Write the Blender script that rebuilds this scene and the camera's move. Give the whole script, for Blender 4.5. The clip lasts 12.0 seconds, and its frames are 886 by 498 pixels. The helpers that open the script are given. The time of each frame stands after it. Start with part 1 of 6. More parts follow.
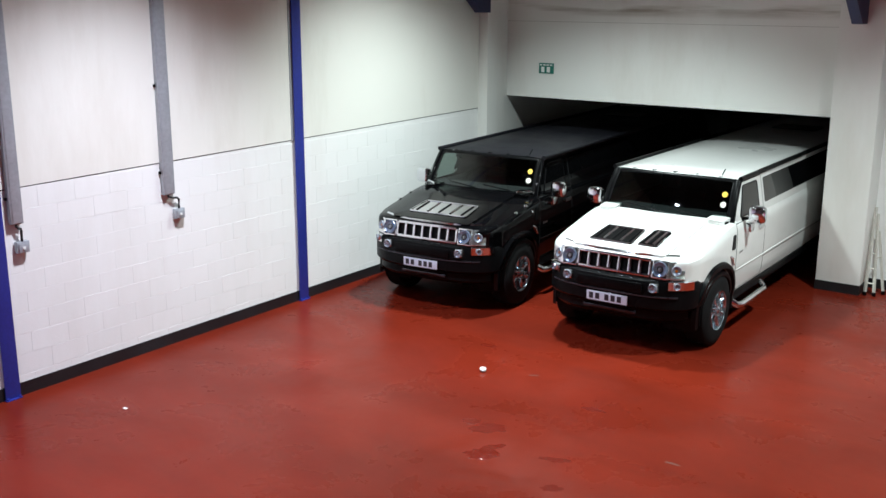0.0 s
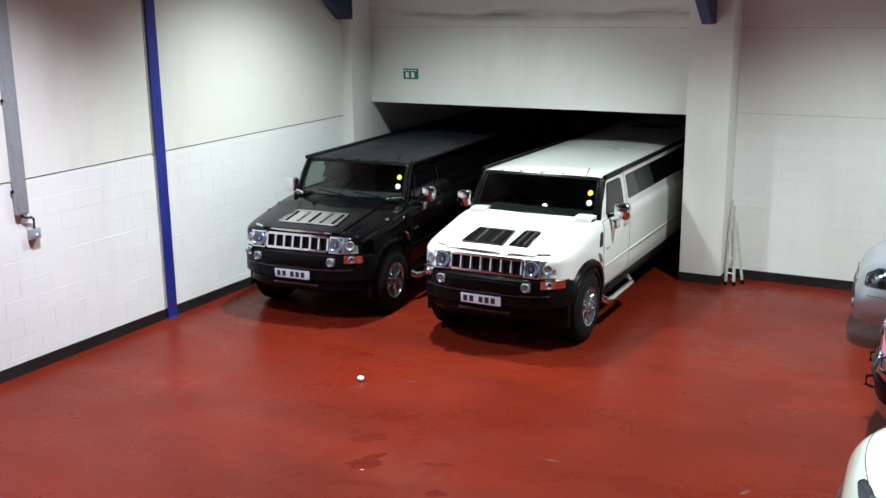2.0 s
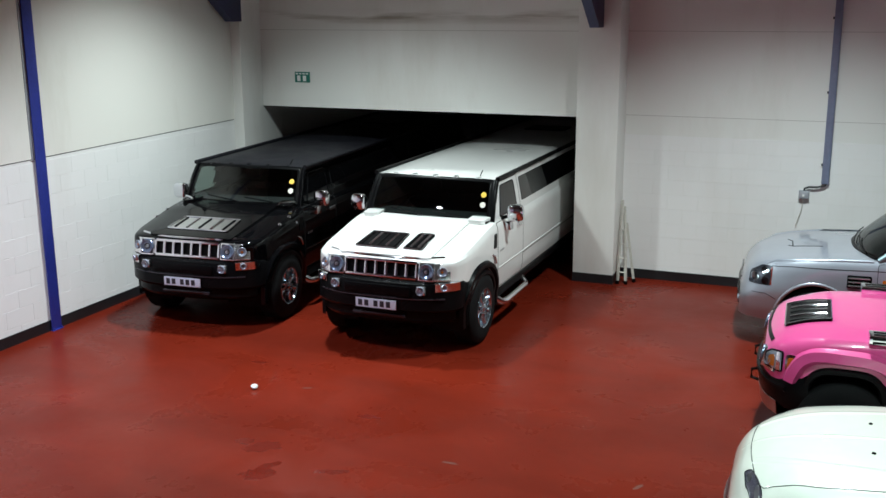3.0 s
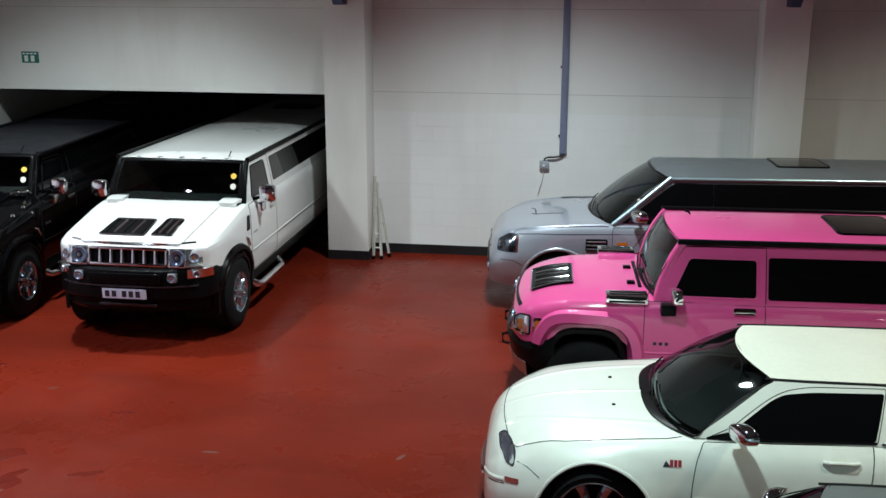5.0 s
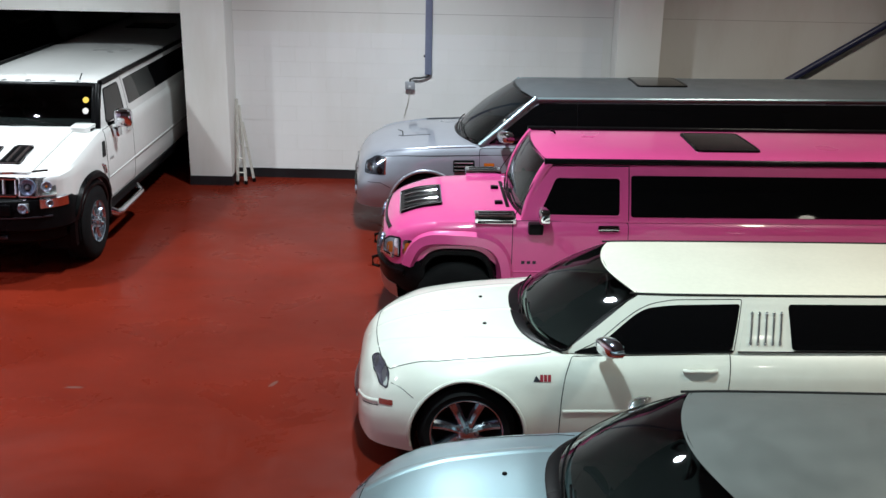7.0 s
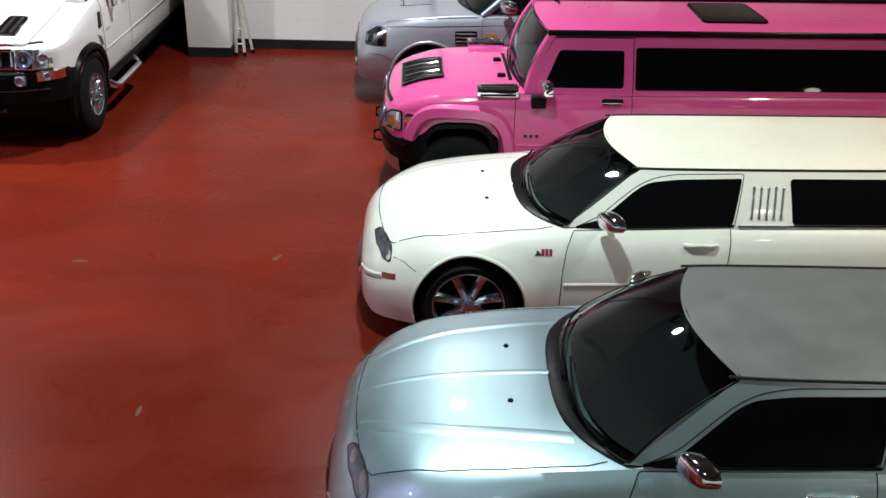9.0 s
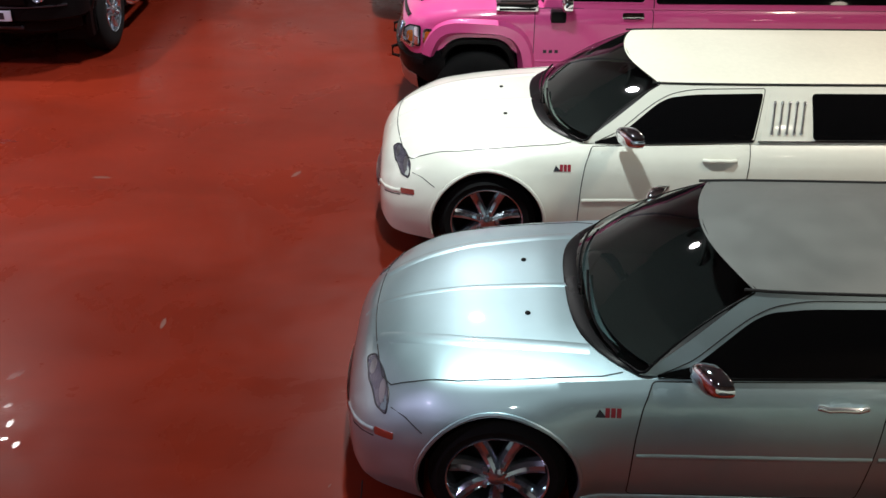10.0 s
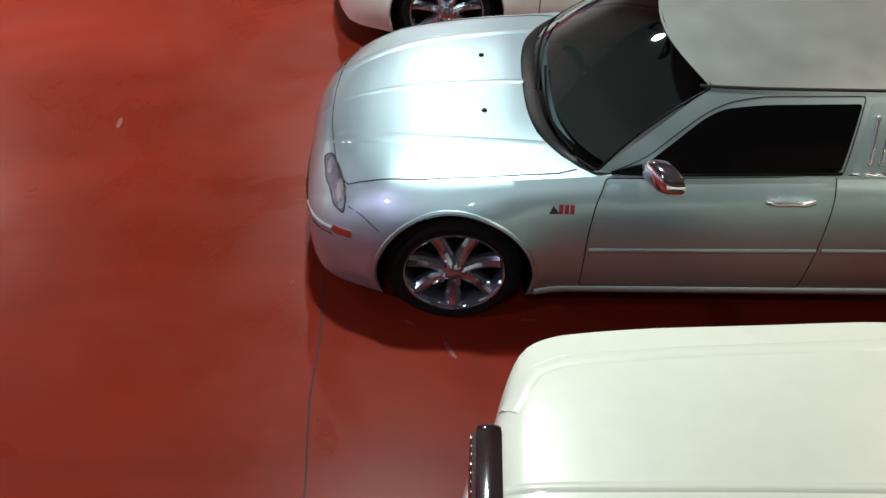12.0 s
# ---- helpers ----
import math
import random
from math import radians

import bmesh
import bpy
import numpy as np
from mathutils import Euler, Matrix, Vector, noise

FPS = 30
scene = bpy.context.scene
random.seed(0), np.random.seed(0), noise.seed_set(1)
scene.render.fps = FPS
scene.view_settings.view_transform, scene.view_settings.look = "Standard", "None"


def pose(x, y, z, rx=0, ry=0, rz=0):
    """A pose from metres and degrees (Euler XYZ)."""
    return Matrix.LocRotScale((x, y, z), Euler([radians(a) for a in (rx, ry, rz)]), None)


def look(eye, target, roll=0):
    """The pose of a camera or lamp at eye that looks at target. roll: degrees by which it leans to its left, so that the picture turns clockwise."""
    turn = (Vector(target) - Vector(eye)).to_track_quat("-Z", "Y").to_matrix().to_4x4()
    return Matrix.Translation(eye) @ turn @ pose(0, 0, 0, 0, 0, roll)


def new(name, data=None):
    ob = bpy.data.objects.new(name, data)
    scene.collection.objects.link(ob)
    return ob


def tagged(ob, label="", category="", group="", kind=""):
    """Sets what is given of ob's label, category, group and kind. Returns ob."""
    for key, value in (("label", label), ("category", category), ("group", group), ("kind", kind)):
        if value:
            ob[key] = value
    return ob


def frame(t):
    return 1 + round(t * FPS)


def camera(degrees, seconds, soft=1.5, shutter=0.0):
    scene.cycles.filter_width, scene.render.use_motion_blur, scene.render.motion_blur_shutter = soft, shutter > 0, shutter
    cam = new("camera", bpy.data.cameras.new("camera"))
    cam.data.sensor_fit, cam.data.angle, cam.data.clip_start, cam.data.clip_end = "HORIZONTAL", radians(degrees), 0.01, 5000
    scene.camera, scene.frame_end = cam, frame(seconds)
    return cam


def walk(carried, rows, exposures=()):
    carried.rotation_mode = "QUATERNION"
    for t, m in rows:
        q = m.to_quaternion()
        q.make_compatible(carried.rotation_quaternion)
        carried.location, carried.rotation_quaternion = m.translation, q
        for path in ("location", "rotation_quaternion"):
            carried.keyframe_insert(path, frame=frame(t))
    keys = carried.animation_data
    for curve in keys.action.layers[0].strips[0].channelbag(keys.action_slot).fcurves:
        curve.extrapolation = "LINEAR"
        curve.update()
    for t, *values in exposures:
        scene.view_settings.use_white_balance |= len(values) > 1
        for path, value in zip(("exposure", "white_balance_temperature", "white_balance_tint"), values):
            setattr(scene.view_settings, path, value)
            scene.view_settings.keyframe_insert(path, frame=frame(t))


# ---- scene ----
cam = camera(46.96, 12.0)
PATH = [
    (0, (-0.0075, -0.1574, 4.1305), (-5.6162, 7.7565, 1.6989), 0.156),
    (0.5, (-0.0107, -0.1156, 4.1067), (-5.0989, 8.1291, 1.6299), -0.059),
    (1, (-0.0330, -0.1087, 4.1030), (-4.7265, 8.3865, 1.6943), -0.170),
    (1.5, (-0.0592, -0.1150, 4.0964), (-4.7265, 8.4045, 1.7226), -0.424),
    (2, (-0.0456, -0.0984, 4.1121), (-4.5983, 8.4835, 1.7408), -0.623),
    (2.5, (-0.0383, -0.0713, 4.0940), (-4.2876, 8.6785, 1.7736), -0.768),
    (3, (-0.0187, -0.0128, 4.0727), (-3.6831, 8.9953, 1.7434), -0.287),
    (5, (0.0340, 0.0158, 4.0803), (-1.3585, 9.5855, 1.5344), 0.138),
    (5.5, (0.0466, 0.0828, 4.0820), (-0.7347, 9.7093, 1.4894), 0.369),
    (6, (0.0300, 0.0941, 4.0706), (-0.1121, 9.7522, 1.4820), 0.625),
    (6.5, (0.0043, 0.0834, 4.0588), (-0.0477, 9.6546, 1.1622), 1.133),
    (8.5, (0.0036, 0.0715, 4.0597), (-0.1573, 9.1726, -0.0808), 1.115),
    (9, (-0.0038, 0.0754, 4.0774), (-0.0558, 9.0518, -0.3295), 1.145),
    (9.5, (-0.0014, 0.0518, 4.0753), (-0.1956, 9.0805, -0.2195), 1.021),
    (10, (-0.0024, 0.0232, 4.0698), (-0.2171, 8.6223, -1.0301), 0.650),
    (10.5, (0.0041, 0.0409, 4.0775), (-0.1709, 8.5041, -1.2463), 0.818),
    (11, (0.0012, 0.0323, 4.0773), (-0.0631, 8.3762, -1.4340), 0.696),
    (11.5, (0.0115, 0.0528, 4.0670), (-0.0086, 7.9918, -2.0135), 0.924),
    (12, (0.0852, 0.0552, 4.1238), (0.1727, 7.4207, -2.6395), 1.223),
]
walk(cam, [(t, look(eye, target, roll)) for t, eye, target, roll in PATH], [(0.0, 0.02, 6380, 7), (2.0, 0.0, 6380, 7), (2.5, -0.18, 6380, 7), (3.0, -0.38, 6380, 8), (5.0, -0.50, 6300, 10), (6.0, -0.38, 6300, 12), (6.5, -0.34, 6300, 14), (9.0, -0.30, 6650, 20), (10.5, -0.20, 7000, 24), (11.2, 0.0, 7050, 22), (12.0, 0.27, 7000, 24)])

# ---- world ----
world = bpy.data.worlds.new("world")
scene.world = world
world.use_nodes = True
world.node_tree.nodes["Background"].inputs[0].default_value = (0.55, 0.6, 0.62, 1)
world.node_tree.nodes["Background"].inputs[1].default_value = 0.02


def high_bay(name, x, y, z, watts, color, cone=150, blend=1.0, size=0.16):
    """A hanging high-bay lamp whose reflector keeps the light in a cone."""
    la = bpy.data.lights.new(name, "SPOT")
    la.energy, la.color, la.spot_size, la.spot_blend, la.shadow_soft_size = watts, color, radians(cone), blend, size
    ob = new(name, la)
    ob.location = (x, y, z)
    return ob


COOL = (0.77, 1.0, 0.97)
CLEAR = (0.88, 1.0, 0.99)
LILAC = (0.92, 0.95, 1.08)
WARM = (1.0, 0.95, 0.78)
VIOLET = (0.92, 0.84, 1.18)
LAMPS = [
    (-7.0, 6.7, 6.1, 2350, LILAC, 111),
    (-6.7, 11.2, 6.1, 2400, CLEAR, 119),
    (-0.8, 11.2, 6.1, 2700, CLEAR, 122),
    (-0.3, 5.5, 6.1, 1650, COOL, 114),
    (4.8, 11.4, 6.1, 980, WARM, 116),
    (5.2, 5.4, 6.1, 1200, WARM, 114),
    (-0.4, -0.6, 6.1, 220, COOL, 120),
    (5.7, -0.6, 6.1, 450, WARM, 130),
    (-5.5, 0.8, 6.1, 1550, VIOLET, 124),
    (8.9, -2.7, 4.4, 170, WARM, 170),
]
for lx, ly, lz, watts, tint, cone in LAMPS:
    high_bay("high_bay_lamp", lx, ly, lz, watts, tint, cone)

# ---- materials ----


def nodes_of(name):
    m = bpy.data.materials.new(name)
    m.use_nodes = True
    nt = m.node_tree
    return m, nt, nt.nodes["Principled BSDF"], nt.links


def plain(name, color, rough=0.5, metal=0.0, coat=0.0, vary=0.06, scale=8.0, bump=0.0, bump_scale=60.0, spec=0.5):
    """A surface with a little variation of tone and gloss at two sizes, and fine relief."""
    m, nt, b, ln = nodes_of(name)
    tc = nt.nodes.new("ShaderNodeTexCoord")
    n1, n2 = nt.nodes.new("ShaderNodeTexNoise"), nt.nodes.new("ShaderNodeTexNoise")
    n1.inputs["Scale"].default_value, n1.inputs["Detail"].default_value = scale * 0.2, 4
    n2.inputs["Scale"].default_value, n2.inputs["Detail"].default_value = scale * 3, 3
    add = nt.nodes.new("ShaderNodeMath")
    add.operation = "ADD"
    for n, k in ((n1, 0), (n2, 1)):
        ln.new(tc.outputs["Object"], n.inputs["Vector"])
        ln.new(n.outputs["Fac"], add.inputs[k])
    mr = nt.nodes.new("ShaderNodeMapRange")
    mr.inputs["From Min"].default_value, mr.inputs["From Max"].default_value = 0.6, 1.4
    mr.inputs["To Min"].default_value, mr.inputs["To Max"].default_value = 1 - vary, 1 + vary
    ln.new(add.outputs[0], mr.inputs["Value"])
    mix = nt.nodes.new("ShaderNodeMix")
    mix.data_type, mix.blend_type = "RGBA", "MULTIPLY"
    mix.inputs["Factor"].default_value = 1
    mix.inputs[6].default_value = (*color, 1)
    ln.new(mr.outputs[0], mix.inputs[7])
    ln.new(mix.outputs[2], b.inputs["Base Color"])
    rr = nt.nodes.new("ShaderNodeMapRange")
    rr.inputs["From Min"].default_value, rr.inputs["From Max"].default_value = 0.3, 0.7
    rr.inputs["To Min"].default_value, rr.inputs["To Max"].default_value = max(rough * 0.8, 0.0), min(rough * 1.25, 1)
    ln.new(n1.outputs["Fac"], rr.inputs["Value"])
    ln.new(rr.outputs[0], b.inputs["Roughness"])
    b.inputs["Metallic"].default_value = metal
    b.inputs["Coat Weight"].default_value = coat
    b.inputs["Coat Roughness"].default_value = 0.04
    b.inputs["Specular IOR Level"].default_value = spec
    if bump:
        n3 = nt.nodes.new("ShaderNodeTexNoise")
        n3.inputs["Scale"].default_value, n3.inputs["Detail"].default_value = bump_scale, 5
        ln.new(tc.outputs["Object"], n3.inputs["Vector"])
        bp = nt.nodes.new("ShaderNodeBump")
        bp.inputs["Strength"].default_value, bp.inputs["Distance"].default_value = bump, 0.01
        ln.new(n3.outputs["Fac"], bp.inputs["Height"])
        ln.new(bp.outputs[0], b.inputs["Normal"])
    return m


def car_paint(name, color, metal=0.0, rough=0.32):
    m = plain(name, color, rough, metal, 1.0, 0.035, 3.0)
    return m


def thin_glass(name, tint, gloss=0.03):
    """A thin tinted pane: see-through, with a mirror-like face."""
    m, nt, b, ln = nodes_of(name)
    nt.nodes.remove(b)
    tr, gl, mx = nt.nodes.new("ShaderNodeBsdfTransparent"), nt.nodes.new("ShaderNodeBsdfGlossy"), nt.nodes.new("ShaderNodeMixShader")
    tr.inputs[0].default_value = (*tint, 1)
    gl.inputs["Roughness"].default_value = gloss
    lw = nt.nodes.new("ShaderNodeLayerWeight")
    lw.inputs[0].default_value = 0.5
    po, ra = nt.nodes.new("ShaderNodeMath"), nt.nodes.new("ShaderNodeMapRange")
    po.operation = "POWER"
    po.inputs[1].default_value = 4.5
    ra.inputs["To Min"].default_value, ra.inputs["To Max"].default_value = 0.055, 0.9
    ln.new(lw.outputs["Facing"], po.inputs[0])
    ln.new(po.outputs[0], ra.inputs["Value"])
    ln.new(ra.outputs[0], mx.inputs[0])
    ln.new(tr.outputs[0], mx.inputs[1])
    ln.new(gl.outputs[0], mx.inputs[2])
    ln.new(mx.outputs[0], nt.nodes["Material Output"].inputs[0])
    return m


def floor_paint():
    """Red resin floor paint: worn, scuffed and patchy in gloss, with damp spots."""
    m, nt, b, ln = nodes_of("red_floor_paint")
    tc = nt.nodes.new("ShaderNodeTexCoord")

    def noise(scale, detail, rough=0.55, dist=0.0, stretch=None):
        n = nt.nodes.new("ShaderNodeTexNoise")
        n.inputs["Scale"].default_value, n.inputs["Detail"].default_value = scale, detail
        n.inputs["Roughness"].default_value, n.inputs["Distortion"].default_value = rough, dist
        if stretch:
            mp = nt.nodes.new("ShaderNodeMapping")
            mp.inputs["Scale"].default_value = stretch
            mp.inputs["Rotation"].default_value = (0, 0, radians(25))
            ln.new(tc.outputs["Object"], mp.inputs["Vector"])
            ln.new(mp.outputs[0], n.inputs["Vector"])
        else:
            ln.new(tc.outputs["Object"], n.inputs["Vector"])
        return n.outputs["Fac"]

    def ramp(fac, p0, c0, p1, c1):
        r = nt.nodes.new("ShaderNodeValToRGB")
        r.color_ramp.elements[0].position, r.color_ramp.elements[0].color = p0, (*c0, 1)
        r.color_ramp.elements[1].position, r.color_ramp.elements[1].color = p1, (*c1, 1)
        ln.new(fac, r.inputs[0])
        return r.outputs[0]

    def mixed(fac, a, c, kind="MIX"):
        x = nt.nodes.new("ShaderNodeMix")
        x.data_type, x.blend_type = "RGBA", kind
        for sock, v in ((x.inputs[0], fac), (x.inputs[6], a), (x.inputs[7], c)):
            if isinstance(v, (int, float)):
                sock.default_value = v
            elif isinstance(v, tuple):
                sock.default_value = (*v, 1)
            else:
                ln.new(v, sock)
        return x.outputs[2]

    base = ramp(noise(0.35, 5), 0.35, (0.115, 0.0112, 0.0048), 0.68, (0.158, 0.0152, 0.0064))
    streak = ramp(noise(1.1, 6, 0.6, 0.6, (0.35, 1.0, 1.0)), 0.40, (0.84, 0.84, 0.84), 0.66, (1.06, 1.06, 1.06))
    col = mixed(1.0, base, streak, "MULTIPLY")
    worn = ramp(noise(2.3, 8, 0.7), 0.66, (0, 0, 0), 0.78, (1, 1, 1))
    col = mixed(worn, col, (0.12, 0.022, 0.015))
    fleck = ramp(noise(14.0, 4, 0.7), 0.72, (0, 0, 0), 0.76, (1, 1, 1))
    gate = ramp(noise(0.8, 3), 0.52, (0, 0, 0), 0.62, (1, 1, 1))
    both = mixed(1.0, fleck, gate, "MULTIPLY")
    col = mixed(both, col, (0.15, 0.09, 0.07))
    ln.new(col, b.inputs["Base Color"])
    rr = ramp(noise(0.9, 6, 0.65, 0.4), 0.36, (0.22, 0.22, 0.22), 0.66, (0.44, 0.44, 0.44))
    ln.new(rr, b.inputs["Roughness"])
    b.inputs["Specular IOR Level"].default_value = 0.10
    bp = nt.nodes.new("ShaderNodeBump")
    bp.inputs["Strength"].default_value, bp.inputs["Distance"].default_value = 0.065, 0.02
    ln.new(noise(3.0, 8, 0.6), bp.inputs["Height"])
    ln.new(bp.outputs[0], b.inputs["Normal"])
    return m


def wall_paint(name, color, dirt=(0.5, 0.44, 0.36), amount=0.35, pieces=False, stain=None):
    """White emulsion on blockwork: brush texture, soft grime and drips."""
    m, nt, b, ln = nodes_of(name)
    tc = nt.nodes.new("ShaderNodeTexCoord")
    ge = nt.nodes.new("ShaderNodeNewGeometry")
    n1, n2, n3 = (nt.nodes.new("ShaderNodeTexNoise") for _ in range(3))
    mp = nt.nodes.new("ShaderNodeMapping")
    mp.inputs["Scale"].default_value = (1.0, 1.0, 0.25)
    ln.new(ge.outputs["Position"], mp.inputs["Vector"])
    ln.new(mp.outputs[0], n1.inputs["Vector"])
    n1.inputs["Scale"].default_value, n1.inputs["Detail"].default_value, n1.inputs["Roughness"].default_value = 0.9, 7, 0.65
    ln.new(ge.outputs["Position"], n2.inputs["Vector"])
    n2.inputs["Scale"].default_value, n2.inputs["Detail"].default_value = 40, 5
    ln.new(ge.outputs["Position"], n3.inputs["Vector"])
    n3.inputs["Scale"].default_value, n3.inputs["Detail"].default_value = 6, 6
    r = nt.nodes.new("ShaderNodeMapRange")
    r.inputs["From Min"].default_value, r.inputs["From Max"].default_value, r.inputs["To Max"].default_value = 0.52, 0.8, amount
    ln.new(n1.outputs["Fac"], r.inputs["Value"])
    mx = nt.nodes.new("ShaderNodeMix")
    mx.data_type = "RGBA"
    mx.inputs[6].default_value, mx.inputs[7].default_value = (*color, 1), (*dirt, 1)
    ln.new(r.outputs[0], mx.inputs[0])
    out = mx.outputs[2]
    if pieces:
        oi = nt.nodes.new("ShaderNodeObjectInfo")
        pr = nt.nodes.new("ShaderNodeMapRange")
        pr.inputs["To Min"].default_value, pr.inputs["To Max"].default_value = 0.985, 1.01
        ln.new(oi.outputs["Random"], pr.inputs["Value"])
        mu = nt.nodes.new("ShaderNodeMix")
        mu.data_type, mu.blend_type = "RGBA", "MULTIPLY"
        mu.inputs[0].default_value = 1
        ln.new(out, mu.inputs[6])
        ln.new(pr.outputs[0], mu.inputs[7])
        out = mu.outputs[2]
    if stain is not None:
        # brown water marks along one height
        sx = nt.nodes.new("ShaderNodeSeparateXYZ")
        ln.new(ge.outputs["Position"], sx.inputs[0])
        db = nt.nodes.new("ShaderNodeMath")
        db.operation = "SUBTRACT"
        ln.new(sx.outputs["Z"], db.inputs[0])
        db.inputs[1].default_value = stain
        ab = nt.nodes.new("ShaderNodeMath")
        ab.operation = "ABSOLUTE"
        ln.new(db.outputs[0], ab.inputs[0])
        near = nt.nodes.new("ShaderNodeMapRange")
        near.inputs["From Min"].default_value, near.inputs["From Max"].default_value = 0.0, 0.13
        near.inputs["To Min"].default_value, near.inputs["To Max"].default_value = 1, 0
        ln.new(ab.outputs[0], near.inputs["Value"])
        m2, n4 = nt.nodes.new("ShaderNodeMapping"), nt.nodes.new("ShaderNodeTexNoise")
        m2.inputs["Scale"].default_value = (0.55, 1, 6)
        ln.new(ge.outputs["Position"], m2.inputs["Vector"])
        ln.new(m2.outputs[0], n4.inputs["Vector"])
        n4.inputs["Scale"].default_value, n4.inputs["Detail"].default_value = 1.2, 6
        sp = nt.nodes.new("ShaderNodeMapRange")
        sp.inputs["From Min"].default_value, sp.inputs["From Max"].default_value, sp.inputs["To Max"].default_value = 0.47, 0.70, 0.9
        ln.new(n4.outputs["Fac"], sp.inputs["Value"])
        bt = nt.nodes.new("ShaderNodeMath")
        bt.operation = "MULTIPLY"
        ln.new(near.outputs[0], bt.inputs[0])
        ln.new(sp.outputs[0], bt.inputs[1])
        ms = nt.nodes.new("ShaderNodeMix")
        ms.data_type = "RGBA"
        ms.inputs[7].default_value = (0.22, 0.17, 0.11, 1)
        ln.new(bt.outputs[0], ms.inputs[0])
        ln.new(out, ms.inputs[6])
        out = ms.outputs[2]
    ln.new(out, b.inputs["Base Color"])
    b.inputs["Roughness"].default_value = 0.6
    b.inputs["Specular IOR Level"].default_value = 0.3
    ad = nt.nodes.new("ShaderNodeMath")
    ad.operation = "ADD"
    ln.new(n2.outputs["Fac"], ad.inputs[0])
    ln.new(n3.outputs["Fac"], ad.inputs[1])
    bp = nt.nodes.new("ShaderNodeBump")
    bp.inputs["Strength"].default_value, bp.inputs["Distance"].default_value = 0.25, 0.004
    ln.new(ad.outputs[0], bp.inputs["Height"])
    ln.new(bp.outputs[0], b.inputs["Normal"])
    return m


M_FLOOR = floor_paint()
M_WALL = wall_paint("white_wall_paint", (0.80, 0.79, 0.76))
M_LINTEL = wall_paint("stained_white_wall_paint", (0.80, 0.79, 0.76), stain=3.90)
M_BLOCK = wall_paint("white_block_paint", (0.83, 0.82, 0.81), amount=0.2, pieces=True)
M_UPPER = wall_paint("cream_wall_paint", (0.80, 0.78, 0.73), amount=0.4)
M_CEIL = plain("dull_roof_sheet", (0.07, 0.07, 0.075), 0.7, vary=0.2)
# wall paint with the lack of light put into its grey
M_DIMMED = wall_paint("dimmed_grey_wall", (0.32, 0.32, 0.33))
# for an unseen wall: dark so that glass and paint reflect little
M_REFLECT_DARK = wall_paint("reflection_darkening_wall", (0.12, 0.10, 0.09))
M_MORTAR = plain("painted_mortar", (0.80, 0.79, 0.78), 0.8, bump=0.2)
M_MORTAR_DARK = plain("open_joint", (0.46, 0.44, 0.41), 0.8)
M_SKIRT = plain("black_skirting_paint", (0.012, 0.012, 0.014), 0.45, vary=0.3, bump=0.1)
M_BLUE = plain("blue_steel_paint", (0.022, 0.035, 0.26), 0.38, vary=0.2, bump=0.06)
M_NAVY = plain("dark_blue_steel_paint", (0.02, 0.025, 0.08), 0.45, vary=0.2)
M_GALV = plain("galvanised_steel", (0.40, 0.42, 0.46), 0.45, 0.35, vary=0.15, bump=0.05)
M_GALV_BLUE = plain("blue_grey_trunking", (0.22, 0.25, 0.36), 0.45, 0.3, vary=0.12)
M_CABLE = plain("black_cable", (0.02, 0.02, 0.022), 0.5)
M_PLASTIC = plain("black_plastic", (0.004, 0.004, 0.0045), 0.30, spec=0.09, vary=0.15, bump=0.08, bump_scale=300)
M_RUBBER = plain("tyre_rubber", (0.006, 0.006, 0.0065), 0.75, spec=0.15, vary=0.2, bump=0.15, bump_scale=120)
M_CHROME = plain("chrome", (0.78, 0.79, 0.82), 0.07, 1.0, vary=0.03)
M_POLISHED = plain("polished_aluminium", (0.86, 0.87, 0.88), 0.14, 0.9)
M_RIM = plain("wheel_chrome", (0.50, 0.58, 0.66), 0.09, 0.92, vary=0.04)
M_SIDEGLASS = thin_glass("clear_door_glass", (0.62, 0.70, 0.66))
M_BOWL = plain("lamp_reflector", (0.36, 0.39, 0.46), 0.22, 0.45)
M_BOWL_LILAC = plain("smoky_lilac_lamp_bowl", (0.17, 0.15, 0.19), 0.25, 0.4)
M_BOWL_DARK = plain("blue_dark_lamp_bowl", (0.24, 0.30, 0.42), 0.15, 0.6)
M_SATIN_DARK = plain("smoked_lamp_bowl", (0.05, 0.05, 0.06), 0.25, 0.5)
M_SATIN = plain("satin_metal", (0.5, 0.5, 0.52), 0.3, 1.0)
M_TINT = plain("privacy_glass", (0.003, 0.003, 0.0035), 0.025, 0.0, 0.0, vary=0.0, spec=0.45)
M_WINDSCREEN = thin_glass("windscreen_glass", (0.17, 0.22, 0.21))
M_PALESCREEN = thin_glass("pale_windscreen_glass", (0.44, 0.52, 0.49))
M_LENS = thin_glass("lamp_lens", (0.85, 0.87, 0.9), 0.02)
M_AMBER = plain("amber_lens", (0.50, 0.13, 0.012), 0.15, coat=0.8)
M_REDLENS = plain("red_lens", (0.25, 0.03, 0.015), 0.2, coat=0.8)
M_SEAM = plain("panel_gap", (0.008, 0.008, 0.009), 0.8)
M_TRIM = plain("dark_interior_trim", (0.02, 0.02, 0.021), 0.7, vary=0.2)
M_SEAT = plain("grey_seat_cloth", (0.035, 0.035, 0.04), 0.8, vary=0.2)
M_WHITE_H2 = car_paint("white_gloss_paint", (0.80, 0.80, 0.78))
M_BLACK_H2 = plain("black_gloss_paint", (0.0025, 0.0025, 0.003), 0.06, vary=0.05, spec=0.22)
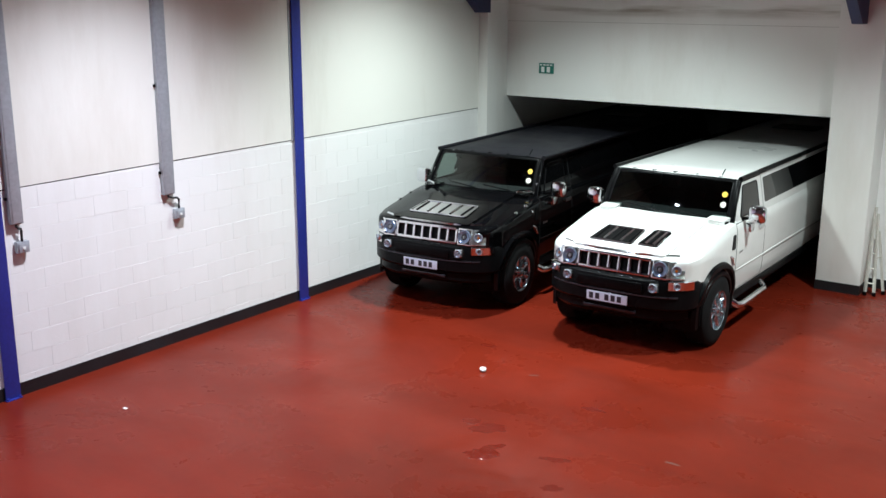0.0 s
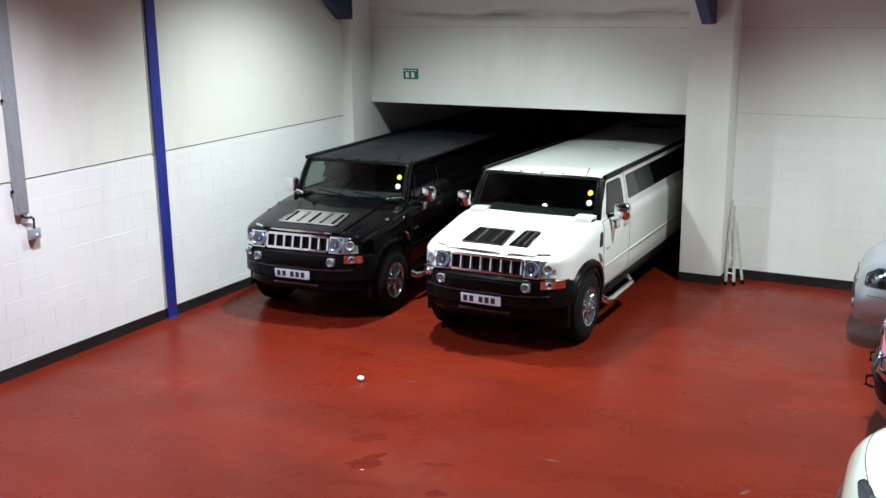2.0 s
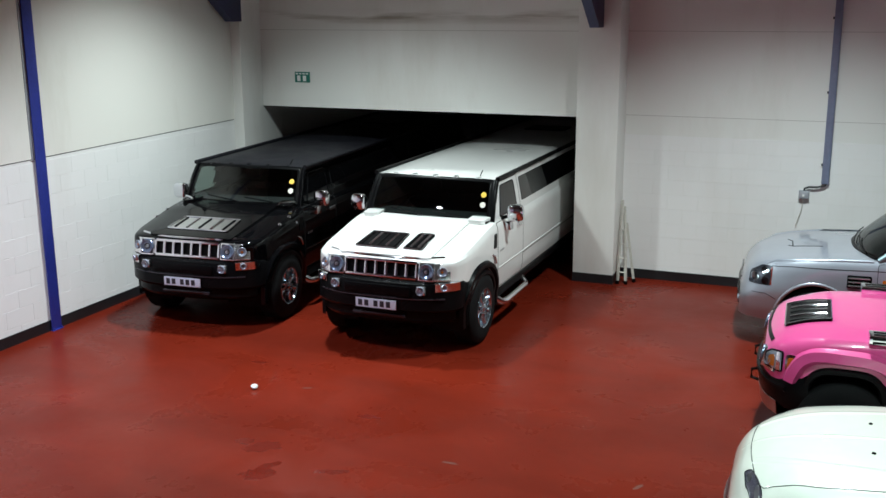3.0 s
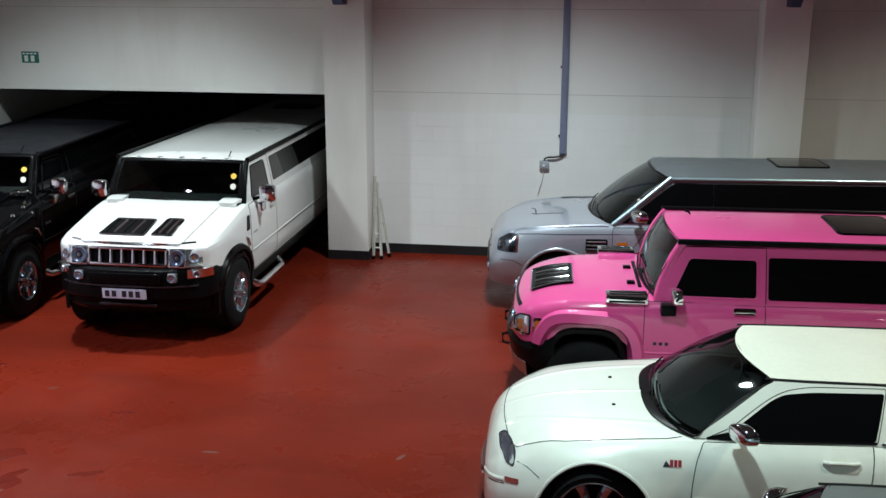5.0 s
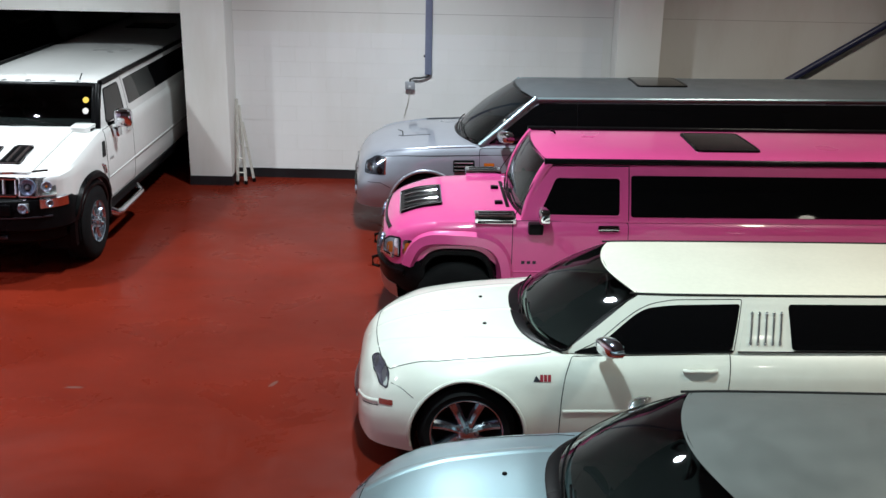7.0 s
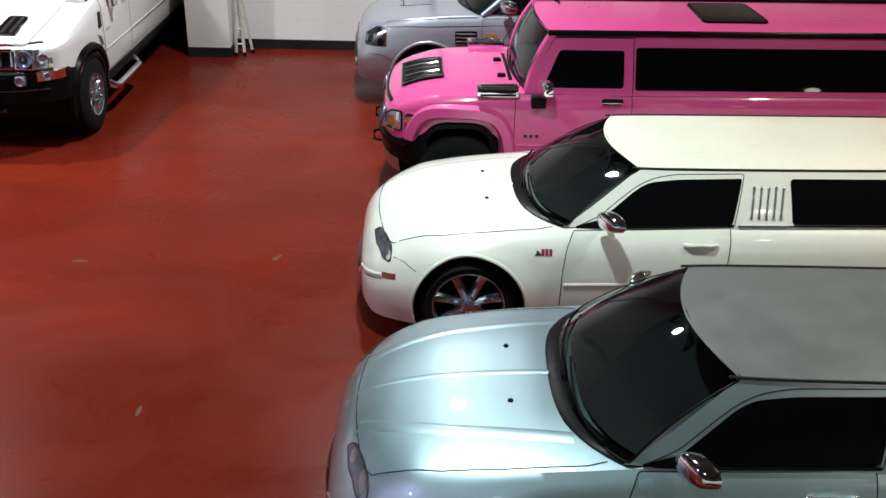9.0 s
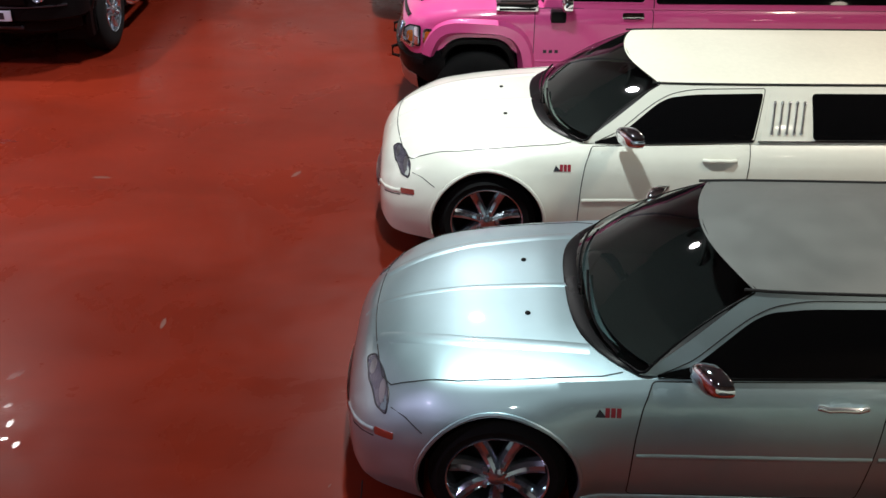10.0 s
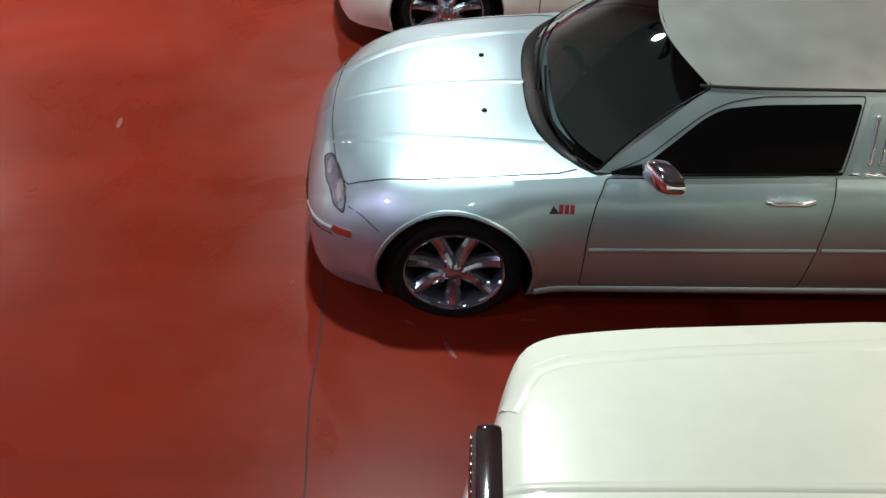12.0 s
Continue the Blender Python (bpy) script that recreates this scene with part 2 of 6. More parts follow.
M_ROOF_BLACK = plain("black_vinyl_roof", (0.0055, 0.0056, 0.0085), 0.5, spec=0.3, vary=0.25, bump=0.1, bump_scale=200)
M_PINK = car_paint("pink_gloss_paint", (0.72, 0.078, 0.285))
M_PEARL = car_paint("pearl_white_paint", (0.64, 0.675, 0.585))
M_IVORY = car_paint("ivory_white_paint", (0.80, 0.81, 0.73))
M_SILVER = car_paint("silver_metallic_paint", (0.42, 0.57, 0.62), metal=0.91, rough=0.40)
M_SUV = car_paint("grey_blue_metallic_paint", (0.40, 0.43, 0.50), metal=0.5, rough=0.30)
M_SUV_ROOF = plain("dull_grey_roof", (0.115, 0.13, 0.142), 0.45, 0.2, vary=0.15, scale=12, bump=0.06, bump_scale=200)
M_SILVER_VINYL = plain("silver_vinyl_roof", (0.185, 0.195, 0.19), 0.38, 0.35, vary=0.025, scale=20, bump=0.08, bump_scale=250)
M_IVORY_VINYL = plain("ivory_vinyl_roof", (0.74, 0.73, 0.62), 0.5, vary=0.05, bump=0.06, bump_scale=250)
M_PLATE = plain("number_plate_white", (0.60, 0.64, 0.76), 0.35)
M_WET = plain("wet_red_floor", (0.118, 0.0105, 0.005), 0.16, vary=0.1, scale=20)
M_SCUFF = plain("scuffed_floor", (0.105, 0.026, 0.016), 0.5, vary=0.3, scale=40)
M_INK = plain("black_ink", (0.02, 0.02, 0.03), 0.5)
M_GREEN = plain("sign_green", (0.0, 0.16, 0.12), 0.4)
M_SIGNWHITE = plain("sign_white", (0.8, 0.82, 0.8), 0.4)
M_YELLOW = plain("yellow_disc_paper", (0.75, 0.48, 0.05), 0.6)
M_PAPER = plain("pale_disc_paper", (0.7, 0.66, 0.6), 0.6)
M_ALU = plain("paint_splashed_aluminium", (0.58, 0.55, 0.50), 0.5, 0.25, vary=0.3, scale=30)
M_DECALRED = plain("red_decal", (0.32, 0.015, 0.03), 0.4)

# ---- mesh helpers ----


def link_mesh(name, verts, faces, material, parent=None, label="", smooth=35):
    me = bpy.data.meshes.new(name)
    me.from_pydata(verts, [], faces)
    me.materials.append(material)
    if smooth:
        me.shade_smooth()
        me.set_sharp_from_angle(angle=radians(smooth))
    ob = new(name, me)
    if parent:
        ob.parent = parent
    if label:
        ob["label"] = label
    return ob


def part(name, bm, material, parent=None, label="", smooth=35):
    """Links a bmesh as one mesh object under a thing or a part."""
    me = bpy.data.meshes.new(name)
    bm.to_mesh(me)
    bm.free()
    me.materials.append(material)
    if smooth:
        me.shade_smooth()
        me.set_sharp_from_angle(angle=radians(smooth))
    ob = new(name, me)
    if parent:
        ob.parent = parent
    if label:
        ob["label"] = label
    return ob


def box_bm(x0, x1, y0, y1, z0, z1, bevel=0.0, seg=2, bm=None, m=None):
    own = bm is None
    bm = bm or bmesh.new()
    got = bmesh.ops.create_cube(bm, size=1)
    for v in got["verts"]:
        v.co = Vector((x0 + (v.co.x + 0.5) * (x1 - x0), y0 + (v.co.y + 0.5) * (y1 - y0), z0 + (v.co.z + 0.5) * (z1 - z0)))
        if m is not None:
            v.co = m @ v.co
    if bevel:
        es = {e for v in got["verts"] for e in v.link_edges}
        bmesh.ops.bevel(bm, geom=list(es), offset=bevel, segments=seg, affect="EDGES", profile=0.6)
    return bm


def slab(name, x0, x1, y0, y1, z0, z1, material, bevel=0.0, parent=None, label="", m=None):
    return part(name, box_bm(x0, x1, y0, y1, z0, z1, bevel, m=m), material, parent, label)


def tube(name, pts, r, material, parent=None, label="", sides=10, closed=False, cap=True):
    """A round tube along points."""
    pts = [Vector(p) for p in pts]
    n = len(pts)
    verts, faces = [], []
    up = Vector((0, 0, 1))
    for i, p in enumerate(pts):
        a = pts[(i - 1) % n] if (closed or i > 0) else p
        c = pts[(i + 1) % n] if (closed or i < n - 1) else p
        d = (c - a).normalized()
        s = d.cross(up)
        s = s.normalized() if s.length > 1e-3 else d.cross(Vector((1, 0, 0))).normalized()
        w = s.cross(d)
        rr = r[i] if isinstance(r, (list, tuple)) else r
        for k in range(sides):
            t = 2 * math.pi * k / sides
            verts.append(p + s * math.cos(t) * rr + w * math.sin(t) * rr)
    for i in range(n if closed else n - 1):
        j = (i + 1) % n
        for k in range(sides):
            l = (k + 1) % sides
            faces.append((i * sides + k, i * sides + l, j * sides + l, j * sides + k))
    if cap and not closed:
        faces.append(tuple(range(sides)))
        faces.append(tuple(reversed(range((n - 1) * sides, n * sides))))
    return link_mesh(name, verts, faces, material, parent, label, 50)


def lathe(name, profile, material, parent=None, label="", seg=40, axis="y", at=(0, 0, 0), smooth=35):
    """Turns a profile of (along, radius) about an axis."""
    verts, faces = [], []
    n = len(profile)
    for k in range(seg):
        t = 2 * math.pi * k / seg
        for a, r in profile:
            p = (r * math.cos(t), a, r * math.sin(t)) if axis == "y" else ((a, r * math.cos(t), r * math.sin(t)) if axis == "x" else (r * math.cos(t), r * math.sin(t), a))
            verts.append((p[0] + at[0], p[1] + at[1], p[2] + at[2]))
    for k in range(seg):
        l = (k + 1) % seg
        for i in range(n - 1):
            faces.append((k * n + i, k * n + i + 1, l * n + i + 1, l * n + i))
    return link_mesh(name, verts, faces, material, parent, label, smooth)


def ip(*pts):
    """A smooth curve without overshoot through (x, y) pairs."""
    xs, ys = [p[0] for p in pts], [p[1] for p in pts]
    n = len(xs)
    d = [(ys[i + 1] - ys[i]) / (xs[i + 1] - xs[i]) for i in range(n - 1)]
    m = [d[0]] + [0 if d[i - 1] * d[i] <= 0 else 2 * d[i - 1] * d[i] / (d[i - 1] + d[i]) for i in range(1, n - 1)] + [d[-1]]

    def f(x):
        if x <= xs[0]:
            return ys[0]
        if x >= xs[-1]:
            return ys[-1]
        i = max(k for k in range(n - 1) if xs[k] <= x)
        h = xs[i + 1] - xs[i]
        t = (x - xs[i]) / h
        return (ys[i] * (1 + 2 * t) * (1 - t) ** 2 + h * m[i] * t * (1 - t) ** 2 + ys[i + 1] * t * t * (3 - 2 * t) + h * m[i + 1] * t * t * (t - 1))

    return f


def rounded(poly, r, n=5):
    """A polygon of (a, b) with its corners rounded."""
    out = []
    k = len(poly)
    for i in range(k):
        p, a, c = Vector(poly[i]), Vector(poly[i - 1]), Vector(poly[(i + 1) % k])
        ri = r[i] if isinstance(r, (list, tuple)) else r
        da, dc = (a - p), (c - p)
        ri = min(ri, da.length * 0.45, dc.length * 0.45)
        s, e = p + da.normalized() * ri, p + dc.normalized() * ri
        for j in range(n + 1):
            t = j / n
            out.append(tuple(s * (1 - t) ** 2 + p * 2 * t * (1 - t) + e * t * t))
    return out


def dense(poly, step):
    out = []
    k = len(poly)
    for i in range(k):
        a, c = Vector(poly[i]), Vector(poly[(i + 1) % k])
        m = max(1, int((c - a).length / step))
        out += [tuple(a.lerp(c, j / m)) for j in range(m)]
    return out


def normal_at(fn, a, b, e=0.004):
    p = Vector(fn(a, b))
    n = (Vector(fn(a + e, b)) - p).cross(Vector(fn(a, b + e)) - p)
    return n.normalized() if n.length > 1e-12 else Vector((0, 0, 1))


def sheet(name, poly, fn, off, thick, material, parent=None, label="", out=None, step=0.06, rings=5, smooth=30):
    """A panel with the outline poly on the surface fn(a, b), lifted by off, with an edge thick deep. out: a direction that its face looks to."""
    poly = dense(poly, step)
    k = len(poly)
    cx, cy = sum(p[0] for p in poly) / k, sum(p[1] for p in poly) / k
    verts, faces = [], []
    flip = 1
    if out is not None and normal_at(fn, cx, cy).dot(Vector(out)) < 0:
        flip = -1

    def put(a, b, o):
        verts.append(Vector(fn(a, b)) + normal_at(fn, a, b) * flip * o)

    for a, b in poly:
        put(a, b, off - thick)
    for i in range(rings):
        t = 1 - i / rings
        for a, b in poly:
            put(cx + (a - cx) * t, cy + (b - cy) * t, off)
    put(cx, cy, off)
    top = len(verts) - 1
    for i in range(rings):
        for j in range(k):
            l = (j + 1) % k
            faces.append((i * k + j, i * k + l, (i + 1) * k + l, (i + 1) * k + j))
    for j in range(k):
        faces.append((rings * k + j, rings * k + (j + 1) % k, top))
    area = sum(poly[j][0] * poly[(j + 1) % k][1] - poly[(j + 1) % k][0] * poly[j][1] for j in range(k))
    if (area > 0) != (flip > 0):
        faces = [tuple(reversed(f)) for f in faces]
    return link_mesh(name, verts, faces, material, parent, label, smooth)


def strip(name, poly, fn, off, width, material, parent=None, label="", out=None, step=0.05, closed=True, high=0.004):
    """A narrow band with a raised middle along a line on a surface."""
    if closed:
        poly = dense(poly, step)
    else:
        more = []
        for a, c in zip(poly, poly[1:]):
            a, c = Vector(a), Vector(c)
            m = max(1, int((c - a).length / step))
            more += [tuple(a.lerp(c, j / m)) for j in range(m)]
        poly = more + [tuple(poly[-1])]
    k = len(poly)
    verts, faces = [], []
    flip = -1 if out is not None and normal_at(fn, *poly[k // 2]).dot(Vector(out)) < 0 else 1
    for i, (a, b) in enumerate(poly):
        p, q = (poly[i - 1], poly[(i + 1) % k]) if closed else (poly[max(i - 1, 0)], poly[min(i + 1, k - 1)])
        d = (Vector(fn(*q)) - Vector(fn(*p))).normalized()
        n = normal_at(fn, a, b) * flip
        s = d.cross(n)
        c = Vector(fn(a, b)) + n * off
        verts += [c - s * width / 2 - n * high, c - s * width / 4 + n * high, c + s * width / 4 + n * high, c + s * width / 2 - n * high]
    for i in range(k if closed else k - 1):
        j = (i + 1) % k
        for m in range(3):
            faces.append((i * 4 + m, i * 4 + m + 1, j * 4 + m + 1, j * 4 + m))
    return link_mesh(name, verts, faces, material, parent, label, 60)


def quad_net(name, grid, material, parent=None, label="", smooth=30, keep=None):
    """A net of quads over rows of points; keep(i, j) may leave cells out."""
    rows, cols = len(grid), len(grid[0])
    verts = [p for row in grid for p in row]
    faces = [(i * cols + j, i * cols + j + 1, (i + 1) * cols + j + 1, (i + 1) * cols + j) for i in range(rows - 1) for j in range(cols - 1) if keep is None or keep(i, j)]
    return link_mesh(name, verts, faces, material, parent, label, smooth)



def band(name, path, rows, material, parent=None, label="", smooth=40):
    """A wall bent along a path of (u, v), with rows of (inset, z); the inset goes towards the path's inner side."""
    n = len(path)
    grid = []
    for i, (u, v) in enumerate(path):
        a, c = path[max(i - 1, 0)], path[min(i + 1, n - 1)]
        d = Vector((c[0] - a[0], c[1] - a[1])).normalized()
        k = Vector((d.y, -d.x))
        if k.x < -0.3 or (abs(k.x) <= 0.3 and k.y * v > 0):
            k = -k
        grid.append([(u + k.x * inset, v + k.y * inset, z) for inset, z in rows])
    return quad_net(name, grid, material, parent, label, smooth)


# ---- the hall ----
X_W, Y_N, X_E, Y_S = -9.455, 15.07, 12.5, -3.2
H_HALL = 6.9


def structure(ob, label=""):
    return tagged(ob, label, "", "", "structure")


structure(slab("floor", X_W - 0.3, X_E + 0.3, Y_S - 0.3, 26.3, -0.2, 0.0, M_FLOOR), "glossy worn red painted concrete floor")
# east and south walls stay unseen; their dark colours dim reflections and bounce
structure(slab("wall_east", X_E, X_E + 0.3, Y_S, Y_N, 0, H_HALL, M_DIMMED), "unseen plain wall, coloured dark to dim reflections")
structure(slab("wall_south", X_W, X_E, Y_S - 0.3, Y_S, 0, H_HALL, M_REFLECT_DARK), "unseen plain wall, coloured dark to dim reflections")
structure(slab("ceiling", X_W - 0.3, X_E + 0.3, Y_S - 0.3, Y_N + 0.3, H_HALL, H_HALL + 0.2, M_CEIL), "dull grey ceiling")

# west wall: lower blockwork, thin dark joint, upper part
SEAM = 2.205


def seam(y, d=0.0):
    """The height of the joint, which climbs a little northwards."""
    return SEAM + 0.0082 * (y - 5.73) + d


def west_slab(name, x1, low, high, material):
    """A length of the west wall between two heights, each a function of y."""
    x0 = X_W - 0.3
    verts = [(x, y, f(y)) for y in (Y_S, Y_N) for f in (low, high) for x in (x0, x1)]
    faces = [(0, 1, 3, 2), (4, 6, 7, 5), (0, 4, 5, 1), (2, 3, 7, 6), (0, 2, 6, 4), (1, 5, 7, 3)]
    return link_mesh(name, verts, faces, material, smooth=0)


wall_w = structure(west_slab("wall_west", X_W - 0.006, lambda y: 0.0, lambda y: seam(y, -0.012), M_MORTAR), "white painted block wall")
structure(west_slab("wall_west_upper", X_W + 0.004, seam, lambda y: H_HALL, M_UPPER), "cream painted upper wall")
structure(west_slab("joint_west", X_W - 0.009, lambda y: seam(y, -0.012), seam, M_SEAM), "dark horizontal movement joint")

# north wall with piers and the low opening to the inner bay
structure(slab("wall_north", -3.25, X_E, Y_N, Y_N + 0.3, 0, H_HALL, M_WALL), "white painted block wall")
LINTEL_Y, LINTEL_Z = 14.80, 2.445
structure(slab("lintel_wall", -9.30, -3.80, LINTEL_Y, LINTEL_Y + 0.3, LINTEL_Z, H_HALL, M_LINTEL), "white painted wall over a low opening")
for x0, x1, y0 in ((-3.825, -3.215, 14.53), (2.285, 2.89, 14.53)):
    structure(slab("pier_north", x0, x1, y0, Y_N + 0.3, 0, H_HALL, M_WALL, 0.006), "white painted block pier")
structure(slab("pier_west", X_W - 0.05, -9.28, 14.18, Y_N + 0.3, 0, H_HALL, M_WALL, 0.006), "white painted corner pier")
# inner bay behind the opening
structure(slab("inner_wall_west", -10.0, -9.32, Y_N + 0.3, 26, 0, 3.4, M_WALL), "plain wall of an unlit bay")
# greyer than the white west wall: the bay's shade is in the colour
structure(slab("inner_wall_east", -3.25, -2.9, Y_N + 0.3, 26, 0, 3.4, M_DIMMED), "plain wall of an unlit bay")
structure(slab("inner_wall_north", -10.0, -2.9, 26, 26.3, 0, 3.4, M_DIMMED), "plain wall of an unlit bay")
structure(slab("inner_ceiling", -10.0, -2.9, LINTEL_Y + 0.3, 26.3, 3.1, 3.3, M_DIMMED), "plain ceiling of an unlit bay")

structure(slab("joint_north", -9.28, -3.83, LINTEL_Y - 0.0015, LINTEL_Y + 0.01, 3.686, 3.692, M_MORTAR_DARK), "thin horizontal joint")
for x0, x1 in ((-3.214, 2.284), (2.891, X_E)):
    for z in (3.685, 2.47):
        structure(slab("joint_north", x0, x1, Y_N - 0.0015, Y_N + 0.01, z, z + 0.006, M_MORTAR_DARK), "thin horizontal joint")

# skirting painted black
SK = 0.14
structure(slab("baseboard", X_W - 0.01, X_W + 0.006, Y_S, 14.18, 0, SK, M_SKIRT), "black painted skirting band")
structure(slab("baseboard", -3.215, 2.285, Y_N - 0.022, Y_N + 0.004, 0, SK, M_SKIRT), "black painted skirting band")
structure(slab("baseboard", 2.89, X_E, Y_N - 0.008, Y_N + 0.004, 0, SK, M_SKIRT), "black painted skirting band")
structure(slab("baseboard", -3.831, -3.209, 14.522, Y_N - 0.008, 0, SK, M_SKIRT), "black painted skirting band")
structure(slab("baseboard", 2.279, 2.896, 14.522, Y_N - 0.008, 0, SK, M_SKIRT), "black painted skirting band")


def steel_column(y, label):
    """A blue I-section set in the wall: flange, web and base plate."""
    col = tagged(new("steel_column"), label, "column", "blue columns on the wall")
    col.location = (X_W, y, 0)
    slab("flange", 0.02, 0.036, -0.085, 0.085, 0, H_HALL, M_BLUE, 0.003, col)
    slab("web", -0.02, 0.02, -0.006, 0.006, 0, H_HALL, M_BLUE, 0, col)
    slab("base_plate", 0.006, 0.06, -0.09, 0.09, 0, 0.012, M_BLUE, 0.002, col)
    slab("backing_strip", 0.003, 0.012, -0.125, -0.084, SEAM + 0.02, H_HALL, M_GALV, 0.001, col, "grey backing strip")
    for s in (-1, 1):
        lathe("bolt", [(0.012, 0.012), (0.03, 0.012), (0.03, 0.0)], M_BLUE, col, "", 6, "z", (0.048, s * 0.07, 0))
    return col


steel_column(9.805, "blue painted steel column set in the white wall")
steel_column(5.375, "blue painted steel column set in the white wall")
steel_column(0.9, "blue painted steel column set in the white wall")


def trunking(x, y, z0, z1, width, face, material, label, bend, drop=0.30):
    """A cable trunking that comes down a wall, with saddles, a loose cable and a socket box. face: 'x' or 'y' wall."""
    ob = tagged(new("cable_trunking"), label, "trunking")
    ob.location = (x, y, 0)
    ob.rotation_euler = (0, 0, 0 if face == "x" else radians(-90))
    slab("duct", 0.004, 0.06, -width / 2, width / 2, z0, z1, material, 0.004, ob)
    slab("lid", 0.06, 0.066, -width / 2 + 0.02, width / 2 - 0.02, z0 + 0.01, z1, material, 0.002, ob)
    z = z0 + 0.25
    while z < z1:
        slab("saddle_lug", 0.004, 0.03, -width / 2 - 0.02, -width / 2, z, z + 0.03, M_PLASTIC, 0.002, ob)
        z += 1.0
    zs = z0 - drop
    pts = [(0.03, bend * -0.02, z0 + 0.03), (0.035, bend * 0.0, z0 - 0.03), (0.05, bend * 0.05, z0 - 0.05), (0.05, bend * 0.11, z0 - 0.055), (0.045, bend * 0.14, z0 - 0.08), (0.04, bend * 0.14, zs + 0.06)]
    tube("flex", pts, 0.014, M_CABLE, ob, "black flexible cable")
    box = slab("socket_box", 0.004, 0.06, bend * 0.14 - 0.07, bend * 0.14 + 0.07, zs - 0.06, zs + 0.06, M_GALV, 0.008, ob, "grey metal socket box")
    slab("socket_cover", 0.06, 0.075, bend * 0.14 - 0.055, bend * 0.14 + 0.055, zs - 0.05, zs + 0.04, M_GALV, 0.006, box)
    slab("switch", 0.075, 0.085, bend * 0.14 - 0.02, bend * 0.14 + 0.01, zs - 0.02, zs + 0.01, M_SIGNWHITE, 0.002, box)
    return ob


trunking(X_W, 7.56, 1.84, H_HALL, 0.16, "x", M_GALV, "grey galvanised cable trunking down a white wall", 1, 0.25)
trunking(X_W, 5.60, 1.84, H_HALL, 0.14, "x", M_GALV, "grey galvanised cable trunking beside a blue column", 0.3, 0.25)
tr = trunking(-0.37, Y_N, 1.61, H_HALL, 0.10, "y", M_GALV_BLUE, "blue-grey cable trunking on the back wall", -1.9, 0.17)
hang = tube("hanging_wire", [(-0.64, Y_N - 0.03, 1.39), (-0.66, Y_N - 0.02, 1.2), (-0.72, Y_N - 0.02, 0.98)], 0.005, M_ALU)
tagged(hang, "thin pale wire hanging below a socket", "wire")

# roof steel that dips into view
def rafter_foot(x, y, label, turn=0, base=3.75):
    """The haunch of a rafter: a deep tapering web with flanges."""
    ob = tagged(new("rafter_haunch"), label, "steel beam", "roof steel")
    ob.location = (x, y, 0)
    ob.rotation_euler = (0, 0, turn)
    verts = [(s * 0.07, yy, z) for s in (-1, 1) for yy, z in ((0.0, base), (0.0, base + 0.65), (-2.2, base + 1.85), (-2.2, base + 1.45), (-0.25, base))]
    n = 5
    faces = [tuple(range(n)), tuple(reversed(range(n, 2 * n)))] + [(i, i + n, (i + 1) % n + n, (i + 1) % n) for i in range(n)]
    link_mesh("haunch", verts, faces, M_NAVY, ob, smooth=0)
    return ob


rafter_foot(-3.53, 14.53, "dark blue steel haunch on top of a white pier")
rafter_foot(-9.30, 14.18, "dark blue steel haunch at the corner pier", base=3.83)
rafter_foot(2.62, 14.53, "dark blue steel haunch on top of a white pier")
br = tube("wall_brace", [(4.75, Y_N - 0.06, 1.55), (9.2, Y_N - 0.06, 4.4)], 0.055, M_NAVY, sides=12)
tagged(br, "dark blue diagonal steel wall brace", "steel brace")

# exit sign: symbols kept plain
sg = tagged(new("exit_sign"), "small green and white exit sign on the wall", "sign")
sx0, sx1, sz0, sz1 = -8.655, -8.375, 2.845, 3.015
slab("board", sx0, sx1, LINTEL_Y - 0.008, LINTEL_Y - 0.001, sz0, sz1, M_GREEN, 0.002, sg)
slab("text_panel", sx0 + 0.012, sx1 - 0.012, LINTEL_Y - 0.012, LINTEL_Y - 0.007, sz1 - 0.045, sz1 - 0.012, M_GREEN, 0.001, sg)
for i in range(4):
    slab("text_bar", sx0 + 0.02 + i * 0.062, sx0 + 0.066 + i * 0.062, LINTEL_Y - 0.014, LINTEL_Y - 0.011, sz1 - 0.04, sz1 - 0.02, M_SIGNWHITE, 0, sg)
for a, b in ((0.045, 0.105), (0.15, 0.21)):
    slab("symbol", sx0 + a, sx0 + b, LINTEL_Y - 0.012, LINTEL_Y - 0.007, sz0 + 0.02, sz1 - 0.06, M_SIGNWHITE, 0.002, sg)

# poles and steps that lean in the corner of the pier
lad = tagged(new("folded_stepladder"), "paint-splashed aluminium folded ladder leaning in a corner", "ladder")
lad.location = (0, 0, 0)
APEX = (Vector((-3.175, 14.90, 1.22)), Vector((-3.150, 14.93, 1.12)), Vector((-3.12, 14.98, 0.86)))
FEET = (Vector((-3.15, 14.60, 0.0)), Vector((-3.03, 14.62, 0.0)), Vector((-2.94, 14.78, 0.0)))
for low, high in zip(FEET, APEX):
    rail = tube("rail", [low, low + (high - low) * 0.5, high], 0.023, M_ALU, lad, sides=4)
    lathe("foot", [(0.0, 0.026), (0.05, 0.026), (0.055, 0.0)], M_PLASTIC, rail, "black rubber foot", 10, "z", tuple(low))
for k in range(5):
    f = 0.14 + 0.17 * k
    tube("rung", [FEET[0] + (APEX[0] - FEET[0]) * f, FEET[1] + (APEX[1] - FEET[1]) * f * 1.05], 0.011, M_ALU, lad, sides=6)
tube("stay", [FEET[1] + (APEX[1] - FEET[1]) * 0.45, FEET[2] + (APEX[2] - FEET[2]) * 0.6], 0.008, M_ALU, lad, sides=6)
